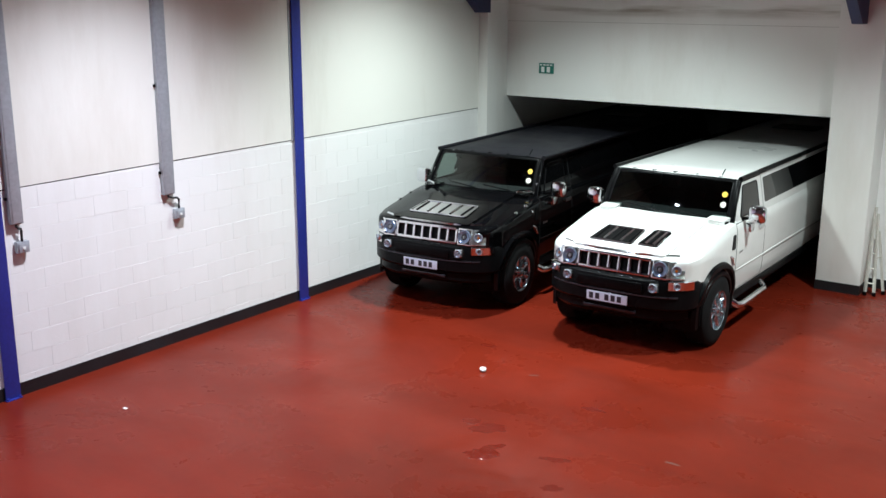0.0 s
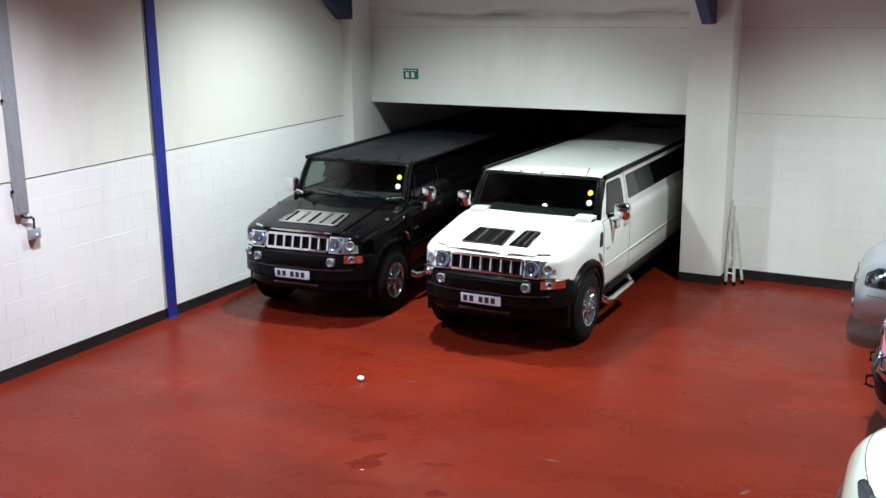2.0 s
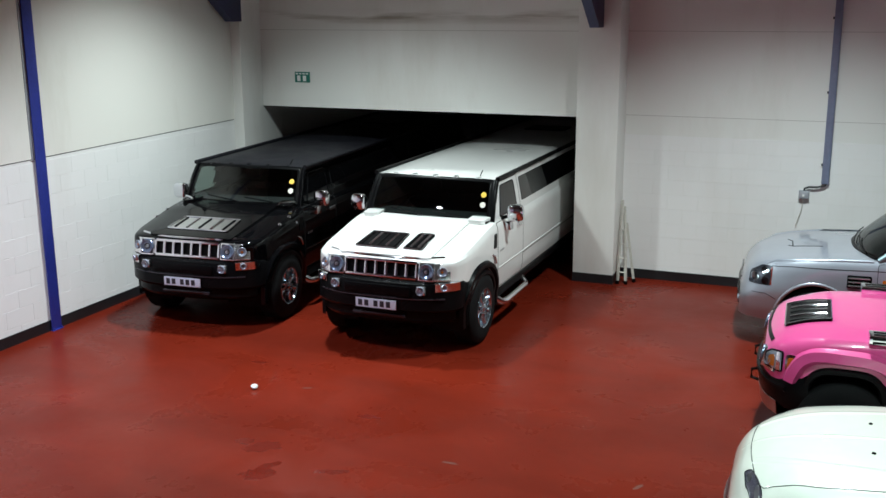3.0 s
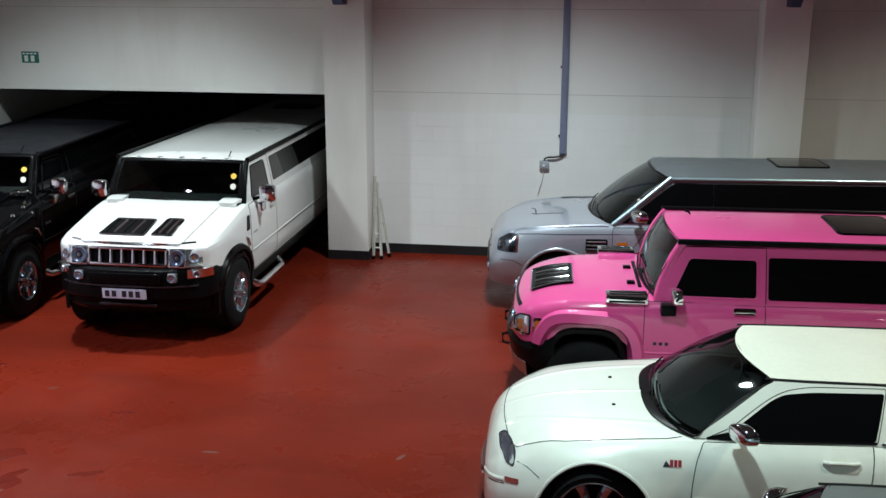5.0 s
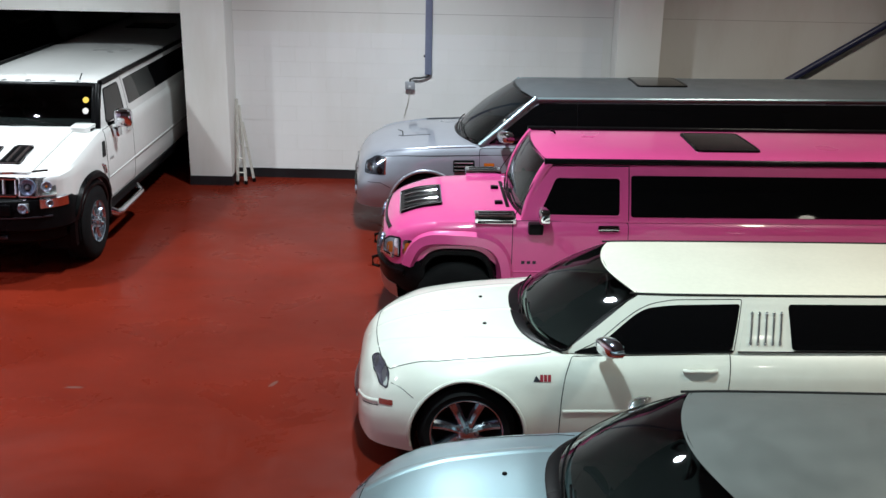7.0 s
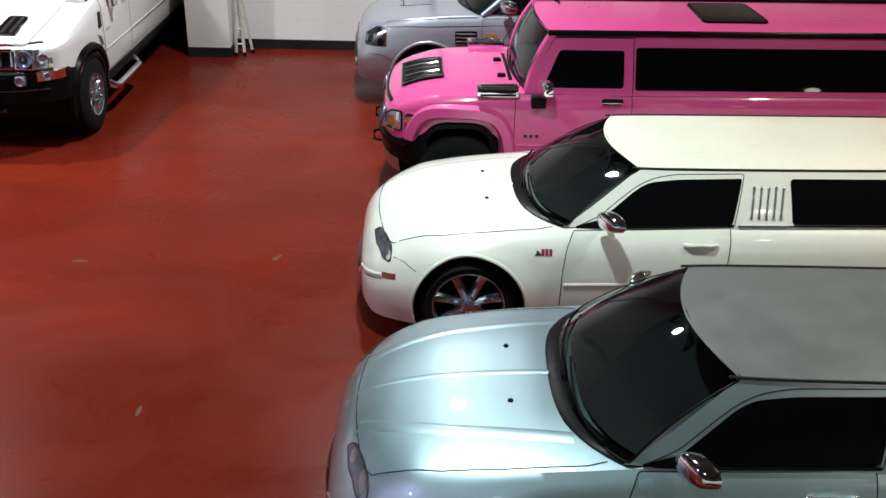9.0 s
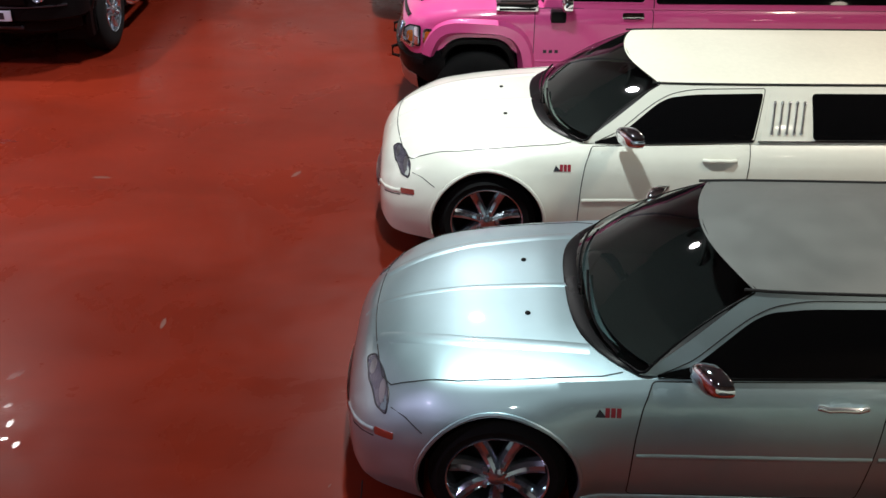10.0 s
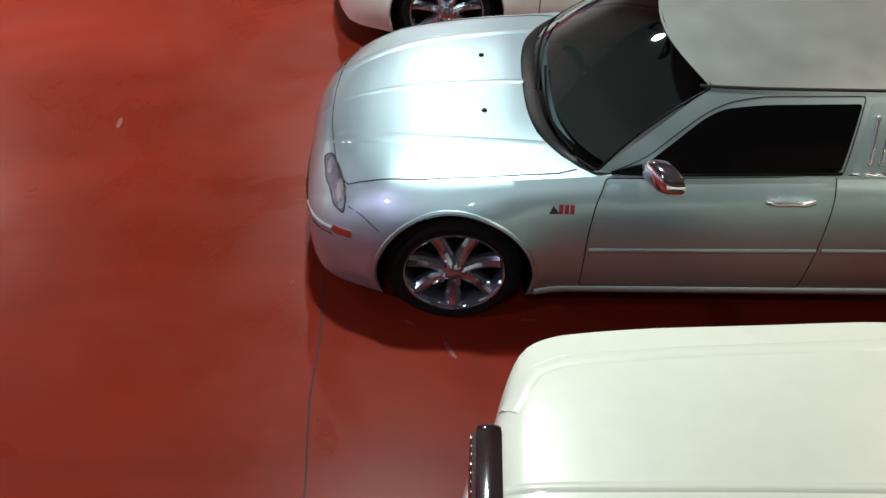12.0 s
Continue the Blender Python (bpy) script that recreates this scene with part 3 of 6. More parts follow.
# ---- cars ----
# A car's own axes: x from the nose to the tail, y across it, z up.


def empty_thing(name, m, label, category, group=""):
    ob = new(name)
    ob.matrix_basis = m
    return tagged(ob, label, category, group)


class Shell:
    """The lower body of a car: its width, bottom, shoulder and crown along its length."""

    def __init__(self, width, bottom, shoulder, crown, side, power=2.4):
        self.w, self.zb, self.zs, self.zt, self.side, self.power = width, bottom, shoulder, crown, side, power
        self.bulges, self.tuck = (), lambda u: 0.0

    def edge(self, u):
        return self.w(u) * self.side(1) * (1 - self.tuck(u))

    def v(self, u, z):
        s = (z - self.zb(u)) / max(self.zs(u) - self.zb(u), 0.01)
        k = min(max((s - 0.45) / 0.55, 0), 1)
        v = self.w(u) * self.side(min(max(s, 0), 1)) * (1 - self.tuck(u) * k * k)
        for au, az, ar, swell in self.bulges:
            d = max(math.hypot(u - au, z - az) - ar, 0)
            fade = min(max((1 - s) / 0.22, 0), 1)
            v += swell * math.exp(-(d / 0.10) ** 2) * fade * fade * (3 - 2 * fade)
        return v

    def flank(self, sign):
        return lambda u, z: (u, sign * self.v(u, z), z)

    def z(self, u, v):
        edge = self.edge(u)
        q = min(abs(v) / max(edge, 0.01), 1)
        return self.zs(u) + (self.zt(u) - self.zs(u)) * (1 - q ** self.power)

    def top(self, u, v):
        return (u, v, self.z(u, v))

    def corner(self, sign):
        """The skin from the middle of the top out over the edge and down the flank, by the way b from the middle."""

        def f(u, b):
            e = self.edge(u)
            if b <= e:
                return (u, sign * b, self.z(u, b))
            z = self.zs(u) - (b - e)
            return (u, sign * self.v(u, z), z)

        return f

    def build(self, us, arches, material, parent, rows=22, cols=18, name="body"):
        """One smooth shell, open below, with round wheel openings (u, z, radius)."""
        verts, faces = [], []
        ring = 2 * (rows + cols) - 1
        flat = []
        for u in us:
            half = []
            for i in range(rows):
                z = self.zb(u) + (self.zs(u) - self.zb(u)) * i / (rows - 1)
                half.append((self.v(u, z), z))
            edge = self.edge(u)
            for j in range(1, cols + 1):
                v = edge * (1 - (j / cols) ** 1.4)
                half.append((v, self.z(u, v)))
            both = [(-v, z) for v, z in half] + [(v, z) for v, z in reversed(half[:-1])]
            flat.append([Vector((u, v, z)) for v, z in both])
        n = len(flat[0])
        inside = set()
        for i, row in enumerate(flat):
            for j, p in enumerate(row):
                if abs(p.y) > 0.45 * self.w(p.x) and (j < rows - 1 or j > n - rows):
                    for au, az, ar in arches:
                        if (p.x - au) ** 2 + (p.z - az) ** 2 < ar * ar:
                            inside.add((i, j))
        for i, row in enumerate(flat):
            for j, p in enumerate(row):
                q = p.copy()
                if (i, j) in inside:
                    for au, az, ar in arches:
                        d = math.hypot(p.x - au, p.z - az)
                        if d < ar:
                            k = ar / max(d, 1e-4)
                            q.x, q.z = au + (p.x - au) * k, az + (p.z - az) * k
                            q.y = math.copysign(self.v(q.x, q.z), p.y)
                verts.append(q)
        for i in range(len(flat) - 1):
            for j in range(n - 1):
                cs = [(i, j), (i, j + 1), (i + 1, j + 1), (i + 1, j)]
                if all(c in inside for c in cs):
                    continue
                faces.append(tuple(c[0] * n + c[1] for c in cs))
        for i in (0, len(flat) - 1):
            c = sum(flat[i], Vector()) / n
            verts.append(c)
            for j in range(n - 1):
                f = (i * n + j, len(verts) - 1, i * n + j + 1)
                faces.append(f if i == 0 else tuple(reversed(f)))
        return link_mesh(name, verts, [tuple(reversed(f)) for f in faces], material, parent, smooth=28)


def stations(length, fine, step=0.035, coarse=0.25):
    us, u = [], 0.0
    while u < length:
        us.append(u)
        u += (0.012 if u < 0.12 else step) if u < fine else (step if u > length - 2.4 else coarse)
    return us + [length]


def wheel(parent, u, sign, v, r, width, rim_r, spokes, style="bar", deep=0.05):
    """tyre, rim with spokes, hub cap and nuts; the face looks to sign."""
    y = lambda d: sign * (v - d)
    hub = lathe("wheel", [(y(width), rim_r * 0.97), (y(0.10), rim_r * 0.93), (y(0.03), rim_r * 0.96), (y(0.004), rim_r * 1.0), (y(0.0), rim_r * 1.03), (y(0.012), rim_r * 1.05)], M_RIM, parent, "chrome alloy wheel", 48, "y", (u, 0, r))
    h = r - rim_r
    prof = [(y(width - 0.01), rim_r), (y(width), rim_r + h * 0.5), (y(width - 0.03), r - 0.012), (y(width * 0.85), r), (y(width * 0.15), r), (y(0.03), r - 0.012), (y(-0.004), rim_r + h * 0.55), (y(0.006), rim_r + 0.012), (y(0.02), rim_r)]
    lathe("tyre", prof, M_RUBBER, hub, "black rubber tyre", 48, "y", (u, 0, r))
    lathe("brake_backing", [(y(0.11), 0.0), (y(0.11), rim_r * 0.94)], M_PLASTIC, hub, "", 32, "y", (u, 0, r))
    verts, faces = [], []
    for k in range(spokes):
        t = 2 * math.pi * (k + 0.5) / spokes + math.pi / 2
        ca, sa = math.cos(t), math.sin(t)
        rows = 6
        base = len(verts)
        for i in range(rows):
            f = i / (rows - 1)
            rad = rim_r * (0.16 + 0.80 * f)
            half = rim_r * ((0.135 + 0.045 * f) if style == "bar" else (0.085 + 0.10 * f * f))
            lift = deep * (1 - f) ** 1.5 * -0.2 + 0.012 + 0.02 * math.sin(f * math.pi)
            for c in range(7):
                g = math.pi * c / 6
                a, d = -half * math.cos(g), lift + 0.06 * (1 - math.sin(g))
                x, z = ca * rad - sa * a, sa * rad + ca * a
                verts.append((u + x, y(d), r + z))
        for i in range(rows - 1):
            for m in range(6):
                faces.append((base + i * 7 + m, base + i * 7 + m + 1, base + (i + 1) * 7 + m + 1, base + (i + 1) * 7 + m))
    link_mesh("spokes", verts, faces, M_RIM, hub, "", 12)
    lathe("hub_cap", [(y(0.05), rim_r * 0.24), (y(0.012), rim_r * 0.22), (y(0.0), rim_r * 0.14), (y(-0.006), 0.0)], M_RIM, hub, "", 24, "y", (u, 0, r))
    for k in range(5):
        t = 2 * math.pi * k / 5
        lathe("wheel_nut", [(y(0.03), 0.013), (y(-0.004), 0.012), (y(-0.008), 0.0)], M_SATIN, hub, "", 6, "y", (u + math.cos(t) * rim_r * 0.30, 0, r + math.sin(t) * rim_r * 0.30))
    return hub


def arch_liner(parent, shell, u, z, r, deep=0.42):
    """The dark lining of both wheel housings over one axle."""
    for sign in (-1, 1):
        rows = []
        for k in range(25):
            t = math.pi * (k / 24 * 1.24 - 0.12)
            x, zz = u + math.cos(t) * r, z + math.sin(t) * r
            edge = shell.v(x, min(max(zz, shell.zb(x)), shell.zs(x)))
            rows.append([(x, sign * (edge - 0.004), zz), (x, sign * (edge - 0.03), zz), (x, sign * (edge - deep), zz), (u, sign * (edge - deep), z)])
        quad_net("wheel_arch_liner", rows, M_PLASTIC, parent)


def outlined(name, poly, fn, material, parent, label="", out=None, gap=0.007, lift=0.003, thick=0.006, **kw):
    """A panel with a dark gap round it."""
    ob = sheet(name, poly, fn, lift, thick, material, parent, label, out, **kw)
    strip("panel_gap", poly, fn, lift + 0.0006, gap, M_SEAM, ob, "", out, high=0.0012)
    return ob


def mirror(parent, u, v, z, sign, w, h, d, cover, label="chrome door mirror", stalk=0.12, blunt=0.55):
    """Housing, glass and stalk."""
    bm = bmesh.new()
    bmesh.ops.create_uvsphere(bm, u_segments=20, v_segments=12, radius=1)
    for p in bm.verts:
        s = lambda t, e: math.copysign(abs(t) ** e, t)
        q = Vector((s(p.co.x, 0.6) * d / 2, s(p.co.y, blunt) * w / 2, s(p.co.z, blunt) * h / 2))
        if q.x > d * 0.25:
            q.x = d * 0.25
        if blunt > 0.6:
            q.x += 0.5 * sign * q.y
            q.z *= 1 - 0.9 * max(sign * q.y, 0)
        p.co = q + Vector((u, sign * (v + w / 2 + stalk), z + h / 2))
    ob = part("door_mirror", bm, cover, parent, label)
    lean = 0.5 if blunt > 0.6 else 0.0
    c = (u + d * 0.25, sign * (v + w / 2 + stalk), z + h / 2)
    pane = [(c[0] + dx + lean * a, c[1] + sign * a, c[2] + b) for dx in (0.0, 0.004) for a, b in ((-w * 0.36, -h * 0.34), (w * 0.36, -h * 0.34), (w * 0.36, h * 0.34), (-w * 0.36, h * 0.34))]
    link_mesh("mirror_glass", pane, [(0, 1, 2, 3), (4, 7, 6, 5), (0, 4, 5, 1), (1, 5, 6, 2), (2, 6, 7, 3), (3, 7, 4, 0)], M_CHROME, ob, smooth=0)
    tube("mirror_stalk", [(u, sign * (v - 0.03), z + h * 0.1), (u, sign * (v + stalk * 0.6), z + h * 0.2), (u, sign * (v + stalk + w * 0.3), z + h * 0.35)], 0.022, M_PLASTIC, ob)
    return ob


def bars(parent, name, fn, a0, a1, b0, b1, count, off, material, out, fill=0.6):
    """Writing that cannot be read, or may not be shown: a row of plain bars."""
    for i in range(count):
        s = a0 + (a1 - a0) * (i + (1 - fill) / 2) / count
        e = a0 + (a1 - a0) * (i + (1 + fill) / 2) / count
        sheet(name, [(s, b0), (e, b0), (e, b1), (s, b1)], fn, off, 0.001, material, parent, "", out, 0.2, 1)


def cabin(parent, u_dash, u_seat, floor, belt, half, wind, deck):
    """What shows through the windscreen: dashboard, wheel, seats and a dark bulkhead."""
    z0, z1 = wind(0, 0)[2], wind(0, 1)[2]
    t = (deck + 0.012 - z0) / (z1 - z0) + 0.015
    rows = []
    for k in range(21):
        q = (k / 10 - 1) * 0.985
        p = wind(q, t)
        rows.append([(p[0] + 0.012, p[1], deck), (p[0] + 0.20, p[1], deck + 0.02), (u_dash + 0.48, p[1], deck + 0.012), (u_dash + 0.50, p[1], deck + 0.004), (u_seat + 1.6, p[1], deck + 0.004)])
    quad_net("dashboard", rows, M_TRIM, parent, "dark dashboard")
    side = 0.38
    ring = [(u_dash + 0.50 + 0.07 * math.sin(2 * math.pi * k / 24), side + 0.18 * math.cos(2 * math.pi * k / 24), belt - 0.02 + 0.17 * math.sin(2 * math.pi * k / 24)) for k in range(24)]
    tube("steering_wheel", ring, 0.014, M_TRIM, parent, closed=True)
    for s in (-1, 1):
        seat = slab("front_seat", u_seat, u_seat + 0.55, s * 0.38 - 0.25, s * 0.38 + 0.25, floor, floor + 0.28, M_SEAT, 0.06, parent, "grey front seat")
        slab("backrest", u_seat + 0.45, u_seat + 0.62, s * 0.38 - 0.25, s * 0.38 + 0.25, floor + 0.2, belt + 0.12, M_SEAT, 0.06, seat)
        slab("headrest", u_seat + 0.50, u_seat + 0.60, s * 0.38 - 0.13, s * 0.38 + 0.13, belt + 0.13, belt + 0.3, M_SEAT, 0.04, seat)
    slab("bulkhead", u_seat + 1.0, u_seat + 1.04, -half * 0.78, half * 0.78, floor, belt + 0.30, M_TRIM, 0, parent)


class Top:
    """The greenhouse: belt to roof edge, then the roof's crown. base and head: where its front leans from and to."""

    def __init__(self, base, head, tail_base, tail_head, belt, edge, crown, wide_belt, wide_edge, bow=0.16, power=2.2, rise=0.0):
        self.rise = rise
        self.b0, self.h0, self.b1, self.h1 = base, head, tail_base, tail_head
        self.belt, self.edge, self.crown, self.wb, self.wr, self.bow, self.power = belt, edge, crown, wide_belt, wide_edge, bow, power

    def v(self, u, z):
        s = min(max((z - self.belt) / (self.edge - self.belt), 0), 1.1)
        return self.wb(u) + (self.wr(u) - self.wb(u)) * (0.75 * s + 0.25 * s * s)

    def flank(self, sign):
        return lambda u, z: (u, sign * self.v(u, z), z)

    def lift(self, u):
        t = min(max((u - self.h0) / 2.2, 0), 1)
        return self.rise * t * t * (3 - 2 * t)

    def roof(self, u, v):
        q = min(abs(v) / self.wr(u), 1)
        front = min(max((u - self.h0 + self.bow) / 0.5, 0), 1)
        back = min(max((self.h1 - u) / 0.6, 0), 1)
        lift = (1 - (1 - front) ** 2.4) * (1 - (1 - back) ** 2.4)
        return (u, v, self.edge + self.lift(u) + (self.crown - self.edge) * (1 - q ** self.power) * (0.35 + 0.65 * lift))

    def build(self, material, roof_material, parent, roof_label="", hole=None):
        cols = 48
        us = [(k / cols) ** 1.5 for k in range(cols + 1)]
        for sign in (-1, 1):
            grid = []
            for a in us:
                row = []
                for i in range(9):
                    s = i / 8
                    u = (self.b0 + (self.b1 - self.b0) * a) * (1 - s) + (self.h0 + (self.h1 - self.h0) * a) * s
                    z = self.belt - 0.015 + (self.edge + self.lift(u) - self.belt + 0.015) * s
                    row.append((u, sign * self.v(u, z), z))
                grid.append(row if sign < 0 else list(reversed(row)))
            frame_ob = quad_net("window_frame", [list(reversed(g)) for g in grid], material, parent)
            if hole and sign > 0:
                bm = bmesh.new()
                bm.from_mesh(frame_ob.data)
                gone = [f for f in bm.faces if hole[0] < f.calc_center_median().x < hole[1] and hole[2] < f.calc_center_median().z < hole[3]]
                bmesh.ops.delete(bm, geom=gone, context="FACES")
                bm.to_mesh(frame_ob.data)
                bm.free()
        grid = []
        for a in us:
            row = []
            for j in range(25):
                q = j / 12 - 1
                u = self.h0 + (self.h1 - self.h0) * a - self.bow * (1 - q * q) * (1 - a) ** 3
                row.append(self.roof(u, q * self.wr(u)))
            grid.append(row)
        return quad_net("roof", grid, roof_material, parent, roof_label)


def screen(base_u, base_bow, base_v, base_z, top_u, top_bow, top_v, top_z, top_drop, belly=0.03, power=2.0):
    """The curved face of a windscreen, over (across -1..1, up 0..1)."""

    def f(q, t):
        b = (base_u - base_bow * (1 - abs(q) ** power), q * base_v, base_z)
        h = (top_u - top_bow * (1 - q * q), q * top_v, top_z - top_drop * q * q)
        k = belly * 4 * t * (1 - t)
        return (b[0] + (h[0] - b[0]) * t - k, b[1] + (h[1] - b[1]) * t, b[2] + (h[2] - b[2]) * t + k * 0.6)

    return f


def wiper(parent, fn, q0, q1):
    pts = [Vector(fn(q0 + (q1 - q0) * k / 6, 0.03 + 0.10 * k / 6)) + Vector((-0.02, 0, 0.018)) for k in range(7)]
    ob = tube("wiper", pts, 0.008, M_PLASTIC, parent, "black wiper arm", 6)
    return ob


SALOON_SIDE = ip((0, 0.945), (0.25, 0.985), (0.5, 1.0), (0.75, 0.985), (0.9, 0.945), (1, 0.868))


def saloon_limousine(m, paint, roof_paint, label, group, decal, length=8.6):
    """A stretched saloon: high flat bonnet, upright grille, low cabin, chrome wheels and louvred pillar."""
    car = empty_thing("saloon_limousine", m, label, "limousine", group)
    ax, rear = 0.81, length - 1.15
    w = ip((0, 0.52), (0.02, 0.61), (0.06, 0.70), (0.12, 0.785), (0.20, 0.85), (0.30, 0.893), (0.5, 0.93), (0.85, 0.945), (1.6, 0.94), (length - 1, 0.94), (length - 0.3, 0.89), (length, 0.78))
    zb = ip((0, 0.26), (0.1, 0.20), (0.4, 0.20), (1.0, 0.21), (length - 0.6, 0.21), (length, 0.34))
    zs = ip((0, 0.55), (0.04, 0.59), (0.10, 0.645), (0.20, 0.725), (0.30, 0.785), (0.5, 0.85), (0.7, 0.876), (0.92, 0.90), (1.36, 0.934), (1.7, 0.958), (2.7, 0.985), (length - 1.2, 0.99), (length - 0.1, 0.96), (length, 0.88))
    zt = ip((0, 0.62), (0.02, 0.67), (0.05, 0.725), (0.10, 0.783), (0.16, 0.823), (0.34, 0.886), (0.65, 0.94), (0.96, 0.963), (1.15, 0.972), (1.45, 0.97), (1.8, 0.965), (length - 1.4, 0.98), (length - 0.1, 1.01), (length, 0.93))
    sh = Shell(w, zb, zs, zt, SALOON_SIDE, 3.2)
    sh.tuck = ip((0, 0.10), (0.25, 0.10), (0.5, 0.055), (0.95, 0.01), (1.3, 0.0))
    arches = [(ax, 0.36, 0.415), (rear, 0.36, 0.415)]
    sh.bulges = [(*a, 0.030) for a in arches]
    sh.build(stations(length, 1.35), arches, paint, car)
    for a in arches:
        arch_liner(car, sh, *a)
    slab("underbody", 0.3, length - 0.3, -0.62, 0.62, 0.22, 0.30, M_PLASTIC, 0, car)
    near, far = sh.flank(-1), sh.flank(1)
    for sign, side in ((-1, near), (1, far)):
        out = (0, sign, 0)
        for a in arches:
            lip = [(a[0] + math.cos(math.pi * k / 30 * 1.16 - 0.25) * (a[2] + 0.012), a[1] + math.sin(math.pi * k / 30 * 1.16 - 0.25) * (a[2] + 0.012)) for k in range(31)]
            strip("wheel_arch_lip", lip, side, 0.003, 0.028, paint, car, "", out, closed=False, high=0.007)
        for a in (ax, rear):
            wheel(car, a, sign, 0.925, 0.36, 0.235, 0.262, 7)
        door = outlined("front_door", rounded([(1.482, 0.27), (2.665, 0.27), (2.71, 0.975), (1.562, 0.942), (1.512, 0.84), (1.487, 0.66)], [0.03, 0.03, 0.02, 0.02, 0.15, 0.15]), side, paint, car, "", out)
        grip = [(2.362 + 0.242 * k / 10, 0.872 + 0.006 * math.sin(math.pi * k / 10)) for k in range(11)]
        tube("door_handle", [side(*p)[:1] + (side(*p)[1] + sign * (0.008 + 0.022 * min(k, 10 - k, 2) / 2), p[1]) for k, p in enumerate(grip)], 0.016, M_POLISHED if paint is M_SILVER else paint, door, "", 8)
        sheet("handle_cup", [(2.47 + 0.055 * math.cos(k * math.pi / 8), 0.885 + 0.030 * math.sin(k * math.pi / 8)) for k in range(16)], side, 0.0045, 0.002, paint, door, "", out, 0.2, 2)
        strip("side_moulding", [(1.50, 0.555), (2.68, 0.565)], side, 0.006, 0.035, paint, door, "", out, closed=False, high=0.0035)
        strip("side_moulding", [(2.71, 0.565), (rear - 0.55, 0.575)], side, 0.004, 0.035, paint, car, "", out, closed=False, high=0.0035)
        strip("sill_moulding", [(ax + 0.43, 0.235), (rear - 0.45, 0.235)], side, 0.008, 0.05, paint, car, "", out, closed=False, high=0.008)
        skin = sh.corner(sign)
        strip("bonnet_gap", [(0.20, 0.60), (0.25, 0.675), (0.38, 0.715), (0.6, 0.765), (0.92, 0.785), (1.32, 0.785), (1.42, 0.76)], skin, 0.003, 0.007, M_SEAM, car, "", out, closed=False, high=0.0012)
        strip("bumper_gap", [(0.255, 0.70), (0.33, 0.69), (0.42, 0.645)], side, 0.001, 0.006, M_SEAM, car, "", out, closed=False, high=0.001)
        eye = rounded([(0.105, 0.41), (0.15, 0.43), (0.20, 0.56), (0.24, 0.70), (0.228, 0.76), (0.172, 0.69), (0.122, 0.55)], 0.02)
        lamp = sheet("headlight", eye, skin, 0.004, 0.01, M_LENS, car, "clear headlight with dark chrome bowl", (-1, sign, 1), 0.03, 4)
        sheet("headlight_bowl", eye, skin, 0.0012, 0.004, M_BOWL_LILAC, lamp, "", (-1, sign, 1), 0.03, 3)
        strip("chrome_bezel", eye, skin, 0.002, 0.012, M_SATIN_DARK, lamp, "", (-1, sign, 1), high=0.003)
        for cu, cb in ((0.145, 0.50), (0.205, 0.66)):
            sheet("reflector", [(cu + 0.018 * math.cos(k * math.pi / 6), cb + 0.045 * math.sin(k * math.pi / 6)) for k in range(12)], skin, 0.0028, 0.001, M_SATIN, lamp, "", (-1, sign, 1), 0.2, 2)
        sheet("side_marker", rounded([(0.17, 0.548), (0.27, 0.562), (0.27, 0.598), (0.17, 0.584)], 0.008), side, 0.006, 0.008, M_REDLENS, car, "red side marker", out, 0.04, 2)
        strip("bumper_strip", [(0.006, 0.50), (0.05, 0.515), (0.10, 0.535), (0.165, 0.56)], side, 0.002, 0.04, paint, car, "", out, closed=False, high=0.006)
        strip("bumper_line", [(0.004, 0.475), (0.05, 0.49), (0.10, 0.51), (0.165, 0.532)], side, 0.002, 0.008, M_SEAM, car, "", out, closed=False, high=0.0015)
        mirror(car, 1.80 + (0.06 if sign > 0 else 0.0), 0.885, 1.02 - (0.07 if sign > 0 else 0.0), sign, 0.20, 0.14, 0.15, M_CHROME, stalk=0.015, blunt=0.9)
        decal_ob = sheet("decal", [(1.28, 0.785), (1.30, 0.825), (1.335, 0.785)], side, 0.004, 0.002, M_INK, car, "red and black decal bars", out, 0.1, 1)
        bars(decal_ob, "decal_bar", side, 1.325, 1.41, 0.785, 0.832, 3, 0.0045, decal, out, 0.8)
    # cabin
    tp = Top(1.49, 2.05, length - 1.7, length - 2.2, 0.975, 1.342, 1.40, ip((1.4, 0.79), (2.0, 0.832), (3, 0.84), (length - 1.6, 0.79)), ip((1.8, 0.575), (2.3, 0.61), (3, 0.617), (length - 2, 0.58)), 0.15)
    tp.build(paint, roof_paint, car, "vinyl-covered roof")
    wind = screen(1.51, 0.25, 0.80, 0.968, 2.065, 0.15, 0.59, 1.356, 0.02, 0.03, 3.2)
    ws = sheet("windscreen", rounded([(-1.005, 0.0), (1.005, 0.0), (1.005, 1.0), (-1.005, 1.0)], 0.04), wind, 0.006, 0.004, M_WINDSCREEN, car, "dark-tinted windscreen", (-1, 0, 1), 0.12, 6)
    ws.visible_shadow = False
    strip("windscreen_rubber", rounded([(-1.005, 0.0), (1.005, 0.0), (1.005, 1.0), (-1.005, 1.0)], 0.04), wind, 0.006, 0.016, M_PLASTIC, car, "", (-1, 0, 1), 0.12, high=0.003)
    cowl = [[(1.50 - 0.325 * (1 - abs(q) ** 3.2) + 0.10 * t, q * (0.80 - 0.01 * t), 0.980 - 0.012 * q * q - 0.012 * (1 - min(t * 4, 1))) for q in [k / 12 - 1 for k in range(25)]] for t in (0.0, 0.25, 1.2)]
    quad_net("cowl_panel", cowl, M_PLASTIC, car, "black cowl panel")
